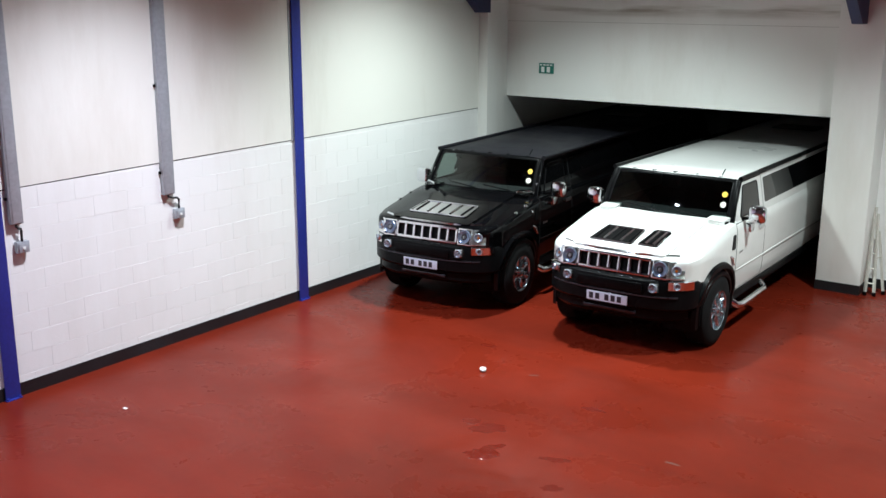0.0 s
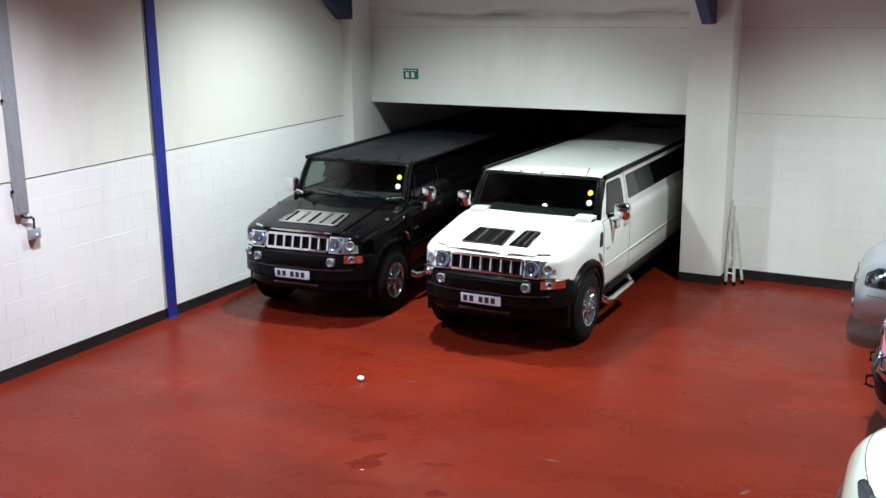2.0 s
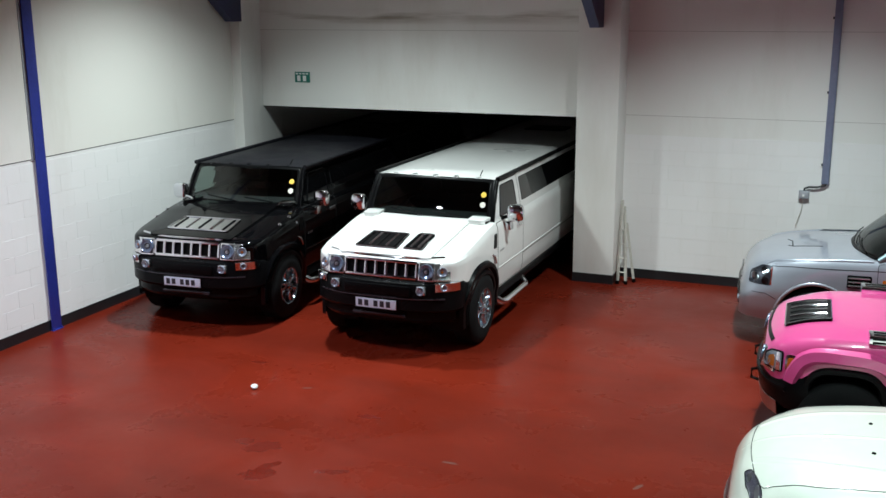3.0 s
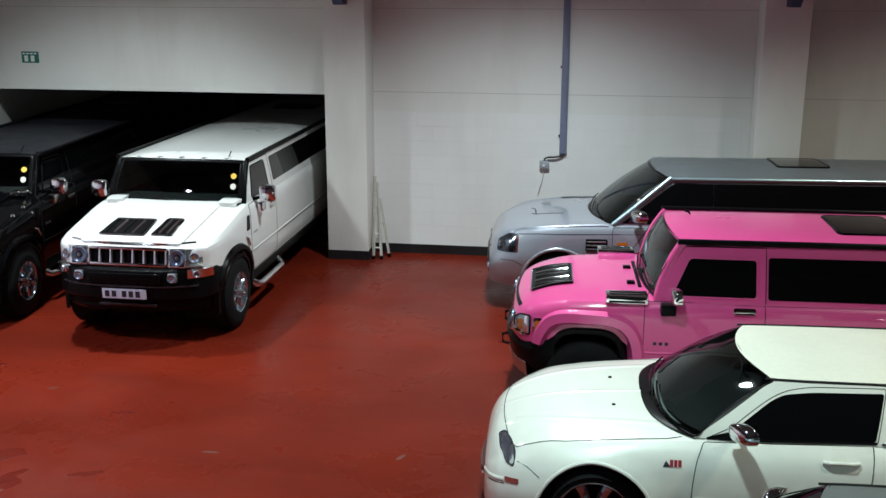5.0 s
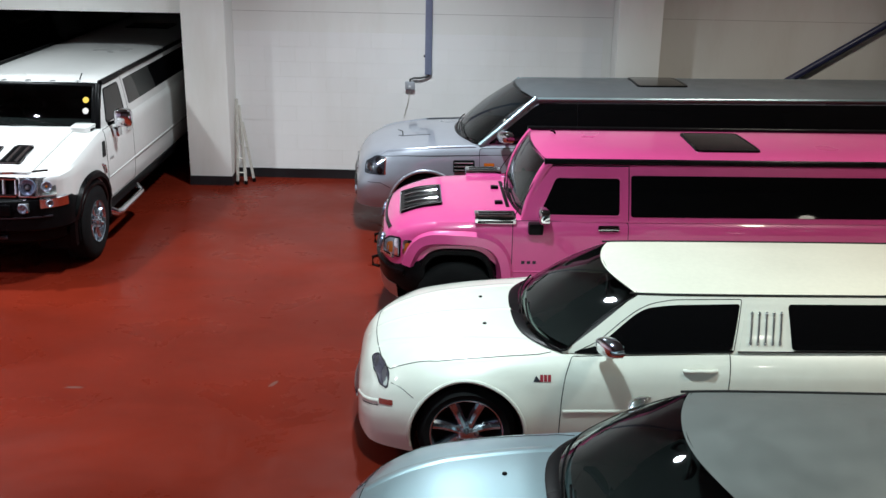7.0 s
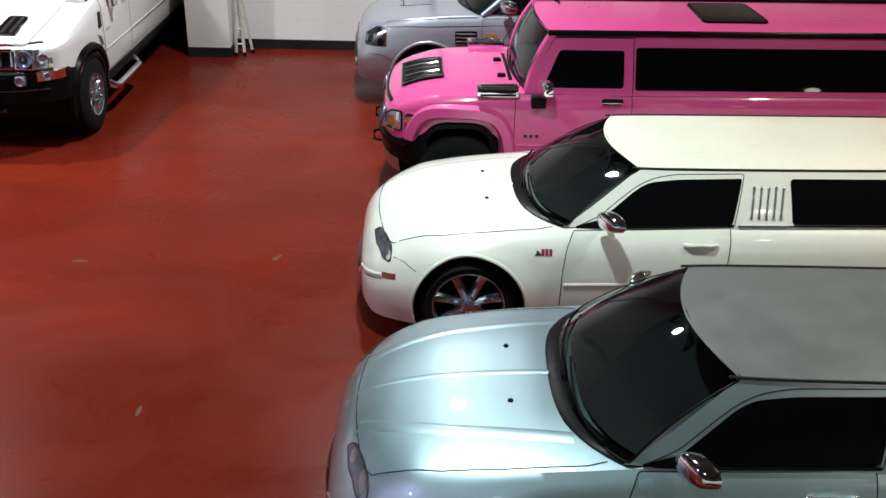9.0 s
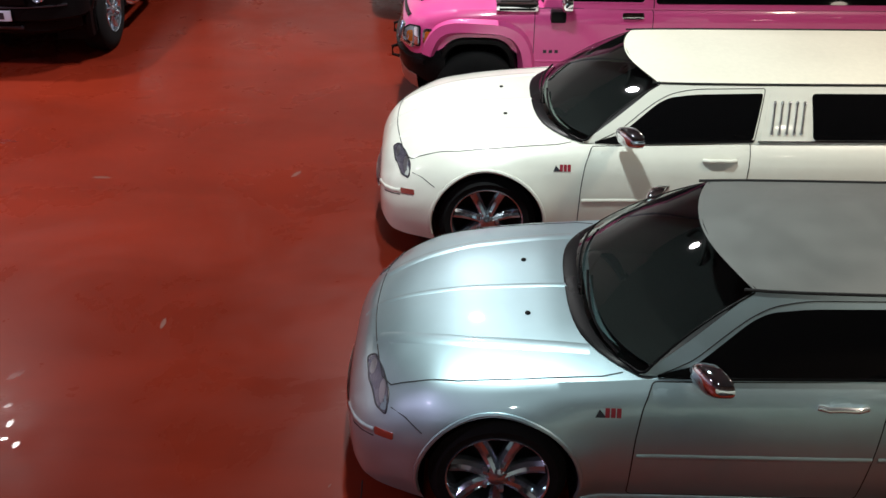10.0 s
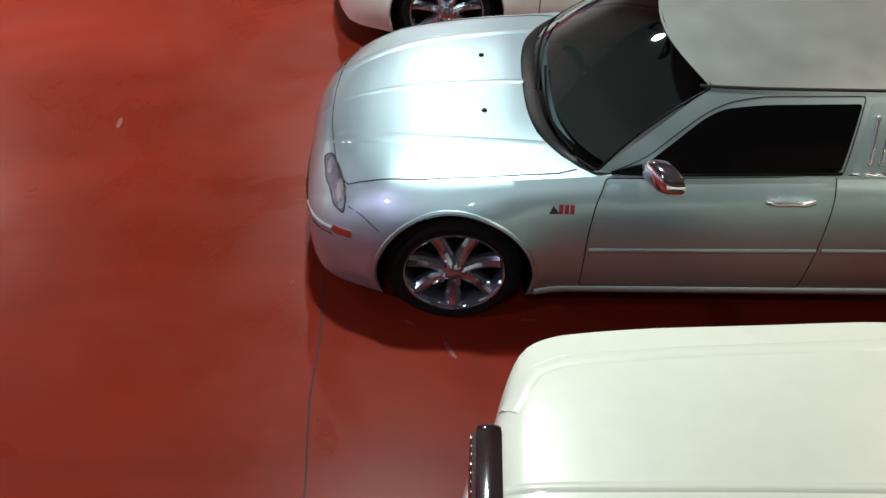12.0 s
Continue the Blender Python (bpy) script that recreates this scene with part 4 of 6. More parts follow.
    wiper(car, wind, -0.85, 0.05)
    wiper(car, wind, -0.1, 0.75)
    cabin(car, 1.45, 1.98, 0.35, 0.96, 0.74, wind, 0.992)
    # bonnet: raised creases, gaps and washer jets
    out = (0, 0, 1)
    for s in (-1, 1):
        strip("bonnet_line", [(0.16, s * 0.33), (0.4, s * 0.43), (0.65, s * 0.50), (1.0, s * 0.55), (1.27, s * 0.585)], sh.top, -0.002, 0.12, paint, car, "", out, closed=False, high=0.007)
        lathe("washer_jet", [(0, 0.016), (0.008, 0.014), (0.012, 0.0)], M_PLASTIC, car, "", 12, "z", (0.965, s * 0.277, sh.z(0.965, s * 0.277)))
    strip("bonnet_spine", [(0.06, 0.0), (0.4, 0.0), (1.20, 0.0)], sh.top, -0.001, 0.06, paint, car, "", out, closed=False, high=0.004)
    strip("bonnet_front_gap", [(0.125 + 0.075 * (k / 8 - 1) ** 2, 0.60 * (k / 8 - 1)) for k in range(17)], sh.top, 0.001, 0.008, M_SEAM, car, "", out, closed=False, high=0.0012)
    # grille, leaning back, in a chrome surround
    face = lambda v, z: (-0.035 + 0.24 * (z - 0.38) + 0.05 * (v / 0.45) ** 2, v, z)
    ring = rounded([(-0.40, 0.36), (0.40, 0.36), (0.44, 0.62), (-0.44, 0.62)], 0.06)
    g = sheet("grille", ring, face, 0.004, 0.04, M_PLASTIC, car, "chrome-framed grille", (-1, 0, 0), 0.06, 3)
    strip("grille_frame", ring, face, 0.008, 0.045, M_CHROME, g, "", (-1, 0, 0), high=0.010)
    for k in range(6):
        strip("grille_bar", [(-0.40, 0.40 + 0.036 * k), (0.0, 0.40 + 0.036 * k), (0.40, 0.40 + 0.036 * k)], face, 0.008, 0.012, M_CHROME, g, "", (-1, 0, 0), closed=False, high=0.005)
    low = lambda v, z: (0.012 + 0.05 * (v / 0.6) ** 2, v, z)
    sheet("air_intake", rounded([(-0.55, 0.27), (0.55, 0.27), (0.5, 0.36), (-0.5, 0.36)], 0.03), low, 0.004, 0.03, M_PLASTIC, car, "", (-1, 0, 0), 0.06, 2)
    # glass and pillars
    for sign in (-1, 1):
        side, out = tp.flank(sign), (0, sign, 0)
        glass = [(1.655, 0.972), (1.75, 1.015), (1.865, 1.10), (1.95, 1.162), (2.03, 1.218), (2.12, 1.258), (2.30, 1.279), (2.80, 1.29), (2.722, 1.0)]
        sheet("front_window", rounded(glass, [0.01, 0.05, 0.05, 0.05, 0.05, 0.06, 0.1, 0.02, 0.02]), side, 0.005, 0.005, M_TINT, car, "black-tinted door glass", out, rings=2)
        sheet("mirror_gusset", rounded([(1.585, 0.972), (1.80, 0.976), (1.80, 1.045), (1.755, 1.02)], 0.008), side, 0.008, 0.008, M_PLASTIC, car, "black mirror gusset", out, 0.1, 2)
        rim = [(1.575, 0.962), (1.755, 1.045), (1.915, 1.162), (2.03, 1.236), (2.14, 1.284), (2.30, 1.312), (2.818, 1.320), (2.735, 0.985)]
        strip("door_frame_gap", rounded(rim, [0.02, 0.05, 0.05, 0.05, 0.06, 0.1, 0.02, 0.02]), side, 0.002, 0.006, M_SEAM, car, "", out, high=0.001)
        strip("window_rubber", [(1.585, 0.964), (2.73, 0.992)], side, 0.006, 0.018, M_PLASTIC, car, "", out, closed=False, high=0.004)
        pan = sheet("louvre_panel", rounded([(2.775, 0.995), (3.135, 0.995), (3.135, 1.298), (2.85, 1.298)], 0.015), side, 0.004, 0.004, paint, car, "chrome louvred pillar panel", out, 0.1, 2)
        for k in range(5):
            u = 2.855 + 0.054 * k
            pts = [Vector(side(u + 0.03 * f, 1.035 + 0.215 * f)) + Vector((0, sign * 0.010, 0)) for f in (0, 0.03, 0.08, 0.16, 0.5, 0.84, 0.92, 0.97, 1)]
            tube("louvre", pts, [0.004, 0.012, 0.013, 0.009, 0.009, 0.009, 0.013, 0.012, 0.004], M_POLISHED, pan, "", 8)
        u = 3.155
        while u < length - 2.6:
            e = min(u + 2.0, length - 2.35)
            sheet("rear_window", rounded([(u + 0.008, 1.0), (e, 1.0), (e, 1.290), (u, 1.290)], 0.03), side, 0.005, 0.005, M_TINT, car, "black-tinted passenger glass", out)
            u = e + 0.09
        strip("chrome_sill_strip", [(2.76, 0.99), (length - 2.2, 0.99)], side, 0.008, 0.016, M_CHROME, car, "", out, closed=False, high=0.005)
        tube("roof_gutter", [(2.0 + (length - 4.3) * k / 30, sign * (tp.wr(2.0 + (length - 4.3) * k / 30) + 0.003), tp.edge + 0.004) for k in range(31)], 0.008, M_SEAM, car, sides=6)
    return car

BOX_SIDE = ip((0, 0.965), (0.15, 0.99), (0.5, 1.0), (0.85, 0.995), (0.95, 0.975), (1, 0.935))


def lamp_unit(parent, name, u, v, z, r, house, label, amber=False, square=False):
    """A round lamp in a square chrome housing, looking ahead."""
    ob = slab(name, u, u + 0.05, v - house[0], v + house[0], z - house[1], z + house[1], M_POLISHED, 0.012, parent, label)
    if square:
        slab("dark_surround", u - 0.004, u + 0.01, v - house[0] * 0.84, v + house[0] * 0.84, z - house[1] * 0.84, z + house[1] * 0.84, M_SEAM, 0.003, ob)
    lathe("bowl", [(u + 0.002, r * 1.2), (u - 0.018, r * 1.16), (u - 0.022, r * 1.08), (u - 0.018, r), (u - 0.006, r * 0.72), (u - 0.002, r * 0.35), (u - 0.002, 0.0)], M_BOWL_DARK if square else M_BOWL, ob, "", 28, "x", (0, v, z))
    lathe("bulb", [(u - 0.002, r * 0.34), (u - 0.010, r * 0.28), (u - 0.014, 0.0)], M_AMBER if amber else M_SATIN, ob, "", 20, "x", (0, v, z))
    lathe("lens", [(u - 0.018, r), (u - 0.026, r * 0.6), (u - 0.029, 0.0)], M_LENS, ob, "", 28, "x", (0, v, z))
    return ob


def square_arc(a, r, t, p):
    """A point of an arch round (u, z), between a circle (p = 1) and a square (p small)."""
    c, s = math.cos(t), math.sin(t)
    return (a[0] + math.copysign(abs(c) ** p, c) * r[0], a[1] + math.copysign(abs(s) ** p, s) * r[1])


def offroad_limousine(m, paint, roof_paint, label, S):
    """A stretched boxy off-roader with a slotted chrome grille, black bumper and upright windscreen."""
    car = empty_thing("offroad_limousine", m, label, "limousine", S["group"])
    L, ax, W, r = S["length"], S["ax"], S["half"], S["tyre"]
    big = S["big"]
    rear = L - 1.2
    sh = Shell(ip(*S["w"]), ip(*S["zb"]), ip(*S["zs"]), ip(*S["zt"]), S["side"], S["power"])
    sh.tuck = ip(*S["tuck"])
    u0 = S["w"][0][0]
    arches = [(ax, r, S["arch"]), (rear, r, S["arch"])]
    us = [u0 + u for u in stations(L - u0, S["fine"])]
    sh.build(us, arches, paint, car)
    for a in arches:
        arch_liner(car, sh, *a)
    slab("underbody", 0.4, L - 0.3, -0.6, 0.6, 0.38, 0.55, M_PLASTIC, 0, car)
    belt, edge = S["belt"], S["edge"]
    tp = Top(S["base"], S["head"], L - 0.25, L - 0.5, belt, edge, S["crown"], ip((1.2, S["wb"] - 0.03), (2.4, S["wb"]), (L, S["wb"])), ip((1.4, S["wr"] - 0.02), (2.4, S["wr"]), (L, S["wr"])), S["bow"], 3.5, S["rise"])
    tp.build(paint, roof_paint, car, S["roof_label"], S["hole"])
    ws = S["screen"]
    wind = screen(*ws)
    out = (-1, 0, 1)
    edge_poly = rounded([(-0.97, 0.0), (0.97, 0.0), (0.97, 1.0), (-0.97, 1.0)], 0.08)
    glass = sheet("windscreen", edge_poly, wind, 0.006, 0.004, M_PALESCREEN if S["hole"] else M_WINDSCREEN, car, "upright tinted windscreen", out, 0.12, 6)
    glass.visible_shadow = False
    strip("windscreen_rubber", edge_poly, wind, 0.006, 0.05 if big else 0.03, M_PLASTIC, car, "", out, 0.12, high=0.004)
    for s in (-1, 1):
        pts = [Vector(wind(s * 1.0, t / 8)) + Vector((0.02, s * 0.012, 0.0)) for t in range(-1, 9)]
        tube("screen_pillar", pts, 0.045, S["pillar"], car, sides=10)
        wiper(car, wind, -0.6 if s < 0 else 0.05, -0.1 if s < 0 else 0.6)
        run = [(S["head"] - 0.02 + (L - 0.6 - S["head"]) * k / 24, s * (tp.wr(3) + 0.012), edge + 0.012 + tp.lift(S["head"] - 0.02 + (L - 0.6 - S["head"]) * k / 24)) for k in range(25)]
        tube("roof_gutter", run, 0.032 if big else 0.029, S["gutter"], car, "black roof gutter", sides=8)
    slab("cowl_panel", ws[0] - ws[1] - 0.05, ws[0] + (0.1 if big else -0.1), -ws[2] * (1 if big else 0.6), ws[2] * (1 if big else 0.6), ws[3] - 0.06, ws[3] + (0.004 if big else 0.002), M_PLASTIC, 0.01, car, "black cowl panel")
    cabin(car, ws[0] + 0.02, ws[0] + 0.5, 0.65, ws[3], ws[2] - 0.04, wind, S["deck"])
    top_z = lambda u, v: sh.z(u, v)
    up = (0, 0, 1)
    for sign in (-1, 1):
        side, glassy, out = sh.flank(sign), tp.flank(sign), (0, sign, 0)
        for a in arches:
            lip = [square_arc(a, S["flare_r"], -0.16 + (S["flare_to"] + 0.16) * k / 36, S["square"]) for k in range(37)]
            strip("wheel_flare", lip, side, 0.018, S["flare"], S["flare_mat"], car, S["flare_label"], out, closed=False, high=S["flare_high"])
            inner = [square_arc(a, [x - 0.045 - S["flare"] / 2 for x in S["flare_r"]], -0.16 + (S["flare_to"] + 0.16) * k / 36, S["square"]) for k in range(37)]
            strip("arch_edge", inner, side, 0.012, 0.075, M_PLASTIC, car, "black inner arch edge", out, closed=False, high=0.02)
        for a in (ax, rear):
            wheel(car, a, sign, W + (0.035 if big else 0.055), r, 0.30, S["rim"], S["spokes"], "flare")
        d0, d1 = S["door"]
        door = outlined("front_door", rounded([(d0, S["sill"] + 0.03), (d1, S["sill"] + 0.03), (d1, belt - 0.012), (d0, belt - 0.012)], 0.04), side, paint, car, "", out)
        strip("door_frame_gap", [(d0, belt), (d0 + 0.28, edge - 0.03), (d1, edge - 0.03), (d1, belt)], glassy, 0.003, 0.009, M_SEAM, car, "", out, closed=False, high=0.001)
        h = S["handle"]
        sheet("door_handle", rounded([(h[0], h[1]), (h[0] + 0.2, h[1]), (h[0] + 0.2, h[1] + 0.05), (h[0], h[1] + 0.05)], 0.02), side, 0.03, 0.03, M_CHROME, door, "chrome door handle", out, 0.04, 2)
        w0, w1, wz0, wz1 = S["window"]
        sheet("front_window", rounded([(w0, wz0), (w1, wz0), (w1, wz1), (w0 + 0.16, wz1)], 0.04), glassy, 0.005, 0.005, M_SIDEGLASS if S["hole"] and sign > 0 else M_TINT, car, "tinted door glass", out).visible_shadow = not (S["hole"] and sign > 0)
        strip("window_trim", rounded([(w0, wz0), (w1, wz0), (w1, wz1), (w0 + 0.16, wz1)], 0.04), glassy, 0.005, 0.02, S["win_trim"], car, "", out, high=0.004)
        u = S["rear_glass"]
        while u < L - 1.2:
            e = min(u + S["pane"], L - 0.8)
            sheet("rear_window", rounded([(u, S["rg_z"][0]), (e, S["rg_z"][0]), (e, S["rg_z"][1]), (u, S["rg_z"][1])], 0.03), glassy, 0.006, 0.006, M_TINT, car, "long black-tinted passenger glass", out)
            u = e + 0.03
        strip("side_crease", [(d0 + 0.02, S["crease"]), (rear - 0.6, S["crease"])], side, 0.004, 0.03, paint, car, "", out, closed=False, high=0.006)
        strip("lower_gap", [(d1 + 0.02, S["crease"] - 0.03), (rear - 0.6, S["crease"] - 0.03)], side, 0.001, 0.006, M_SEAM, car, "", out, closed=False, high=0.001)
        mr = S["mirror"]
        mirror(car, mr[0], W - 0.06, mr[1], sign, mr[2], mr[3], 0.13, M_CHROME, "large chrome door mirror", 0.09)
        slab("mirror_foot", mr[0] - (0.0 if big else 0.14), mr[0] + (0.14 if big else 0.0), min(sign * (W - 0.04), sign * (W + 0.07)), max(sign * (W - 0.04), sign * (W + 0.07)), mr[1] - 0.13, mr[1] - 0.02, M_PLASTIC if not big else M_CHROME, 0.02, car)
        bars(car, "badge_bar", side, d0 + 0.08, d0 + 0.24, S["badge"], S["badge"] + 0.03, 3, 0.006, M_SATIN if big else M_INK, out)
        if big:
            slab("sill_guard", ax + 0.62, rear - 0.6, min(sign * (W - 0.12), sign * (W - 0.01)), max(sign * (W - 0.12), sign * (W - 0.01)), 0.40, S["sill"] + 0.005, M_PLASTIC, 0.02, car, "black sill guard")
            tube("side_step", [(d0 - 0.05, sign * (W - 0.1), 0.45), (d0 + 0.02, sign * (W + 0.05), 0.36), (d0 + 0.12, sign * (W + 0.07), 0.35), (d1 - 0.1, sign * (W + 0.07), 0.35), (d1, sign * (W + 0.05), 0.36), (d1 + 0.06, sign * (W - 0.1), 0.45)], 0.045, M_CHROME, car, "chrome tubular side step", 12)
            sheet("fender_vent", rounded([(d0 - 0.16, 1.09), (d0 - 0.05, 1.09), (d0 - 0.05, 1.27), (d0 - 0.13, 1.27)], 0.02), side, 0.008, 0.008, M_PLASTIC, car, "black wing vent", out, 0.05, 2)
            tube("bonnet_latch", [(d0 - 0.2, sign * (W - 0.02), 1.03), (d0 - 0.16, sign * (W + 0.015), 1.0), (d0 - 0.1, sign * (W + 0.01), 0.90)], 0.016, M_CHROME, car, sides=8)
            if paint is M_BLACK_H2:
                tube("cowl_handle", [(1.46, sign * 0.66, 1.42), (1.47, sign * 0.68, 1.455), (1.58, sign * 0.84, 1.465), (1.60, sign * 0.86, 1.43)], 0.016, M_CHROME, car, "chrome grab handle at the windscreen foot", 8)
                for ku, kv, kz in ((0.95, 0.93, 1.285), (1.22, 0.935, 1.335), (1.34, 0.972, 1.24)):
                    lathe("bonnet_stud", [(-0.01, 0.026), (0.012, 0.022), (0.02, 0.0)], M_CHROME, car, "", 12, "z", (ku, sign * kv, kz))
            sheet("cowl_hump", rounded([(1.42, sign * 0.62), (1.70, sign * 0.62), (1.70, sign * 0.86), (1.42, sign * 0.82)], 0.05), sh.top, 0.055, 0.06, paint, car, "", up, 0.06, 3)
        else:
            vent = slab("wing_vent", d0 - 0.36, d0 + 0.03, min(sign * (W - 0.20), sign * (W + 0.005)), max(sign * (W - 0.20), sign * (W + 0.005)), 1.19, 1.27, M_CHROME, 0.018, car, "chrome box vent on the wing")
            slab("vent_slot", d0 - 0.33, d0 - 0.0, min(sign * (W + 0.004), sign * (W + 0.008)), max(sign * (W + 0.004), sign * (W + 0.008)), 1.205, 1.225, M_PLASTIC, 0.002, vent)
            slab("vent_slot", d0 - 0.33, d0 - 0.0, min(sign * (W + 0.004), sign * (W + 0.008)), max(sign * (W + 0.004), sign * (W + 0.008)), 1.238, 1.258, M_PLASTIC, 0.002, vent)
            for k in range(2):
                slab("vent_slot", d0 - 0.32, d0 - 0.01, min(sign * (W - 0.15 + 0.07 * k), sign * (W - 0.11 + 0.07 * k)), max(sign * (W - 0.15 + 0.07 * k), sign * (W - 0.11 + 0.07 * k)), 1.268, 1.273, M_PLASTIC, 0.002, vent)
    if big:
        sheet("bonnet_bulge", rounded([(0.275, -0.60), (1.58, -0.66), (1.58, 0.66), (0.275, 0.60)], 0.05), sh.top, 0.022, 0.03, paint, car, "", up, 0.05, 6)
    # bonnet vents
    for a0, a1, b0, b1 in S["vents"]:
        plate = sheet("bonnet_vent", rounded([(a0, b0), (a1, b0 + 0.03), (a1, b1 - 0.03), (a0, b1)], 0.02), sh.top, S["vent_up"], 0.02, S["vent_mat"], car, S["vent_label"], up, 0.05, 3)
        n = 5
        for k in range(n):
            b = b0 + (b1 - b0) * (k + 0.5) / n
            strip("vent_slat", [(a0 + 0.04, b), (a1 - 0.04, b)], sh.top, S["vent_up"] + 0.006, 0.035, M_CHROME if k % 2 else M_PLASTIC, plate, "", up, closed=False, high=0.006)
        strip("vent_frame", rounded([(a0, b0), (a1, b0 + 0.03), (a1, b1 - 0.03), (a0, b1)], 0.02), sh.top, S["vent_up"] + 0.003, 0.02, M_CHROME, plate, "", up, high=0.006)
    # face
    gu, gz0, gz1, gv = S["grille"]
    lean = Matrix.Translation((gu, 0, gz0)) @ pose(0, 0, 0, 0, 13, 0) @ Matrix.Translation((-gu, 0, -gz0))
    back = slab("grille", gu + 0.03, gu + 0.07, -gv, gv, gz0, gz1, M_PLASTIC, 0.0, car, "chrome grille with seven upright slots", lean)
    slab("grille_top_bar", gu - 0.01, gu + 0.06, -gv, gv, gz1 - 0.038, gz1, M_CHROME, 0.016, back, m=lean)
    slab("grille_low_bar", gu - 0.01, gu + 0.06, -gv, gv, gz0, gz0 + 0.038, M_CHROME, 0.016, back, m=lean)
    for k in range(8):
        v = -gv + gv * 2 * k / 7
        slab("grille_bar", gu - 0.008, gu + 0.05, v - 0.023, v + 0.023, gz0 + 0.02, gz1 - 0.02, M_CHROME, 0.014, back, m=lean)
    zc, hh = (gz0 + gz1) / 2, (gz1 - gz0) / 2
    for s in (-1, 1):
        lamp_unit(car, "headlight", gu - 0.005, s * (gv + 0.12), zc, hh * 0.72, (0.10, hh), "round headlight in a chrome housing", square=True).matrix_basis = lean
        swing = Matrix.Translation((gu, s * (gv + 0.225), 0)) @ pose(0, 0, 0, 0, 0, -s * 30) @ Matrix.Translation((-gu, -s * (gv + 0.225), 0))
        lamp_unit(car, "turn_signal", gu + 0.005, s * (gv + 0.325), zc, hh * 0.45, (0.10, hh * 0.95), "chrome corner lamp with amber centre", True).matrix_basis = swing @ lean
    if big:
        strip("chrome_hood_strip", [(u0 + 0.03 + 0.10 * abs(k / 6 - 1) ** 4, -0.74 + 1.48 * k / 12) for k in range(13)], sh.top, 0.006, 0.03, M_CHROME, car, "", up, closed=False, high=0.008)
        turn = [(0.60, 0.955), (0.46, 0.95), (0.37, 0.925), (0.29, 0.88), (0.22, 0.80), (0.16, 0.70), (0.11, 0.58), (0.075, 0.4), (0.06, 0.2), (0.055, 0.0)]
        bump = band("front_bumper", turn + [(u, -v) for u, v in reversed(turn[:-1])], [(0.10, 0.56), (0.03, 0.575), (0.0, 0.61), (0.0, 0.88), (0.015, 0.925), (0.05, 0.94), (0.16, 0.945)], M_PLASTIC, car, "black front bumper")
        low = turn[2:] + [(u, -v) for u, v in reversed(turn[2:-1])]
        band("lower_valance", low, [(0.30, 0.40), (0.12, 0.42), (0.07, 0.47), (0.07, 0.56), (0.12, 0.58)], M_PLASTIC, bump)
        band("bumper_lip", turn[4:] + [(u, -v) for u, v in reversed(turn[4:-1])], [(0.02, 0.735), (-0.012, 0.742), (-0.012, 0.756), (0.02, 0.763)], M_SATIN_DARK, bump, "dull metal bumper lip")
        slab("bumper_recess", 0.045, 0.075, -0.42, 0.42, 0.78, 0.90, M_PLASTIC, 0.012, bump)
        slab("tow_bar", 0.10, 0.16, -0.34, 0.34, 0.50, 0.54, M_SATIN_DARK, 0.015, bump)
        for s in (-1, 1):
            cap = band("corner_cap", [(u, s * v) for u, v in turn[2:6]], [(0.02, 0.835), (-0.01, 0.84), (-0.01, 0.935), (0.02, 0.945)], M_CHROME, bump, "chrome bumper corner")
            lamp_unit(cap, "corner_lamp", 0.0, 0.0, 0.89, 0.034, (0.04, 0.04), "small lamp").matrix_basis = pose(0.195, s * 0.79, 0, 0, 0, -s * 42)
            lamp_unit(bump, "fog_lamp", 0.075, s * 0.55, 0.86, 0.045, (0.05, 0.05), "round fog lamp")
        plate = slab("number_plate", 0.022, 0.036, -0.26, 0.26, 0.615, 0.726, M_PLATE, 0.002, car, "white number plate with plain bars")
        for k, v in enumerate((-0.20, -0.12, 0.0, 0.08, 0.16)):
            slab("plate_bar", 0.019, 0.023, -v - 0.026, -v + 0.026, 0.635, 0.706, M_INK, 0, plate)
        for k in range(5):
            q = (k - 2) * 0.36
            p = Vector(wind(q, 1.0)) + Vector((0.06, 0, 0.022))
            lathe("roof_marker_lamp", [(-0.012, 0.045), (0.012, 0.035), (0.02, 0.0)], M_PLASTIC if paint is M_BLACK_H2 else M_SATIN, car, "", 12, "z", tuple(p))
        an = Vector(wind(-0.72, 1.0)) + Vector((0.12, 0, 0.0))
        tube("roof_aerial", [an, an + Vector((0.02, 0, 0.05)), an + Vector((0.10, 0, 0.10))], 0.008, M_PLASTIC, car, sides=6)
        for t, mt in ((0.62, M_YELLOW), (0.36, M_PAPER)):
            ring = [(-0.87 + 0.042 * math.cos(k * math.pi / 8), t + 0.075 * math.sin(k * math.pi / 8)) for k in range(16)]
            sheet("licence_disc", ring, wind, 0.011, 0.002, mt, car, "round paper disc on the glass", (-1, 0, 1), 0.2, 2)
    else:
        turn = [(0.50, 0.93), (0.40, 0.915), (0.31, 0.87), (0.23, 0.80), (0.15, 0.68), (0.10, 0.54), (0.065, 0.36), (0.05, 0.18), (0.045, 0.0)]
        turn += [(u, -v) for u, v in reversed(turn[:-1])]
        bump = band("front_bumper", turn, [(0.12, 0.46), (0.04, 0.48), (0.0, 0.54), (0.0, 0.74), (0.03, 0.80), (0.14, 0.83)], M_PLASTIC, car, "black front bumper")
        band("bumper_step", turn[2:-2], [(0.0, 0.655), (-0.025, 0.665), (-0.025, 0.70), (0.0, 0.71)], M_PLASTIC, bump)
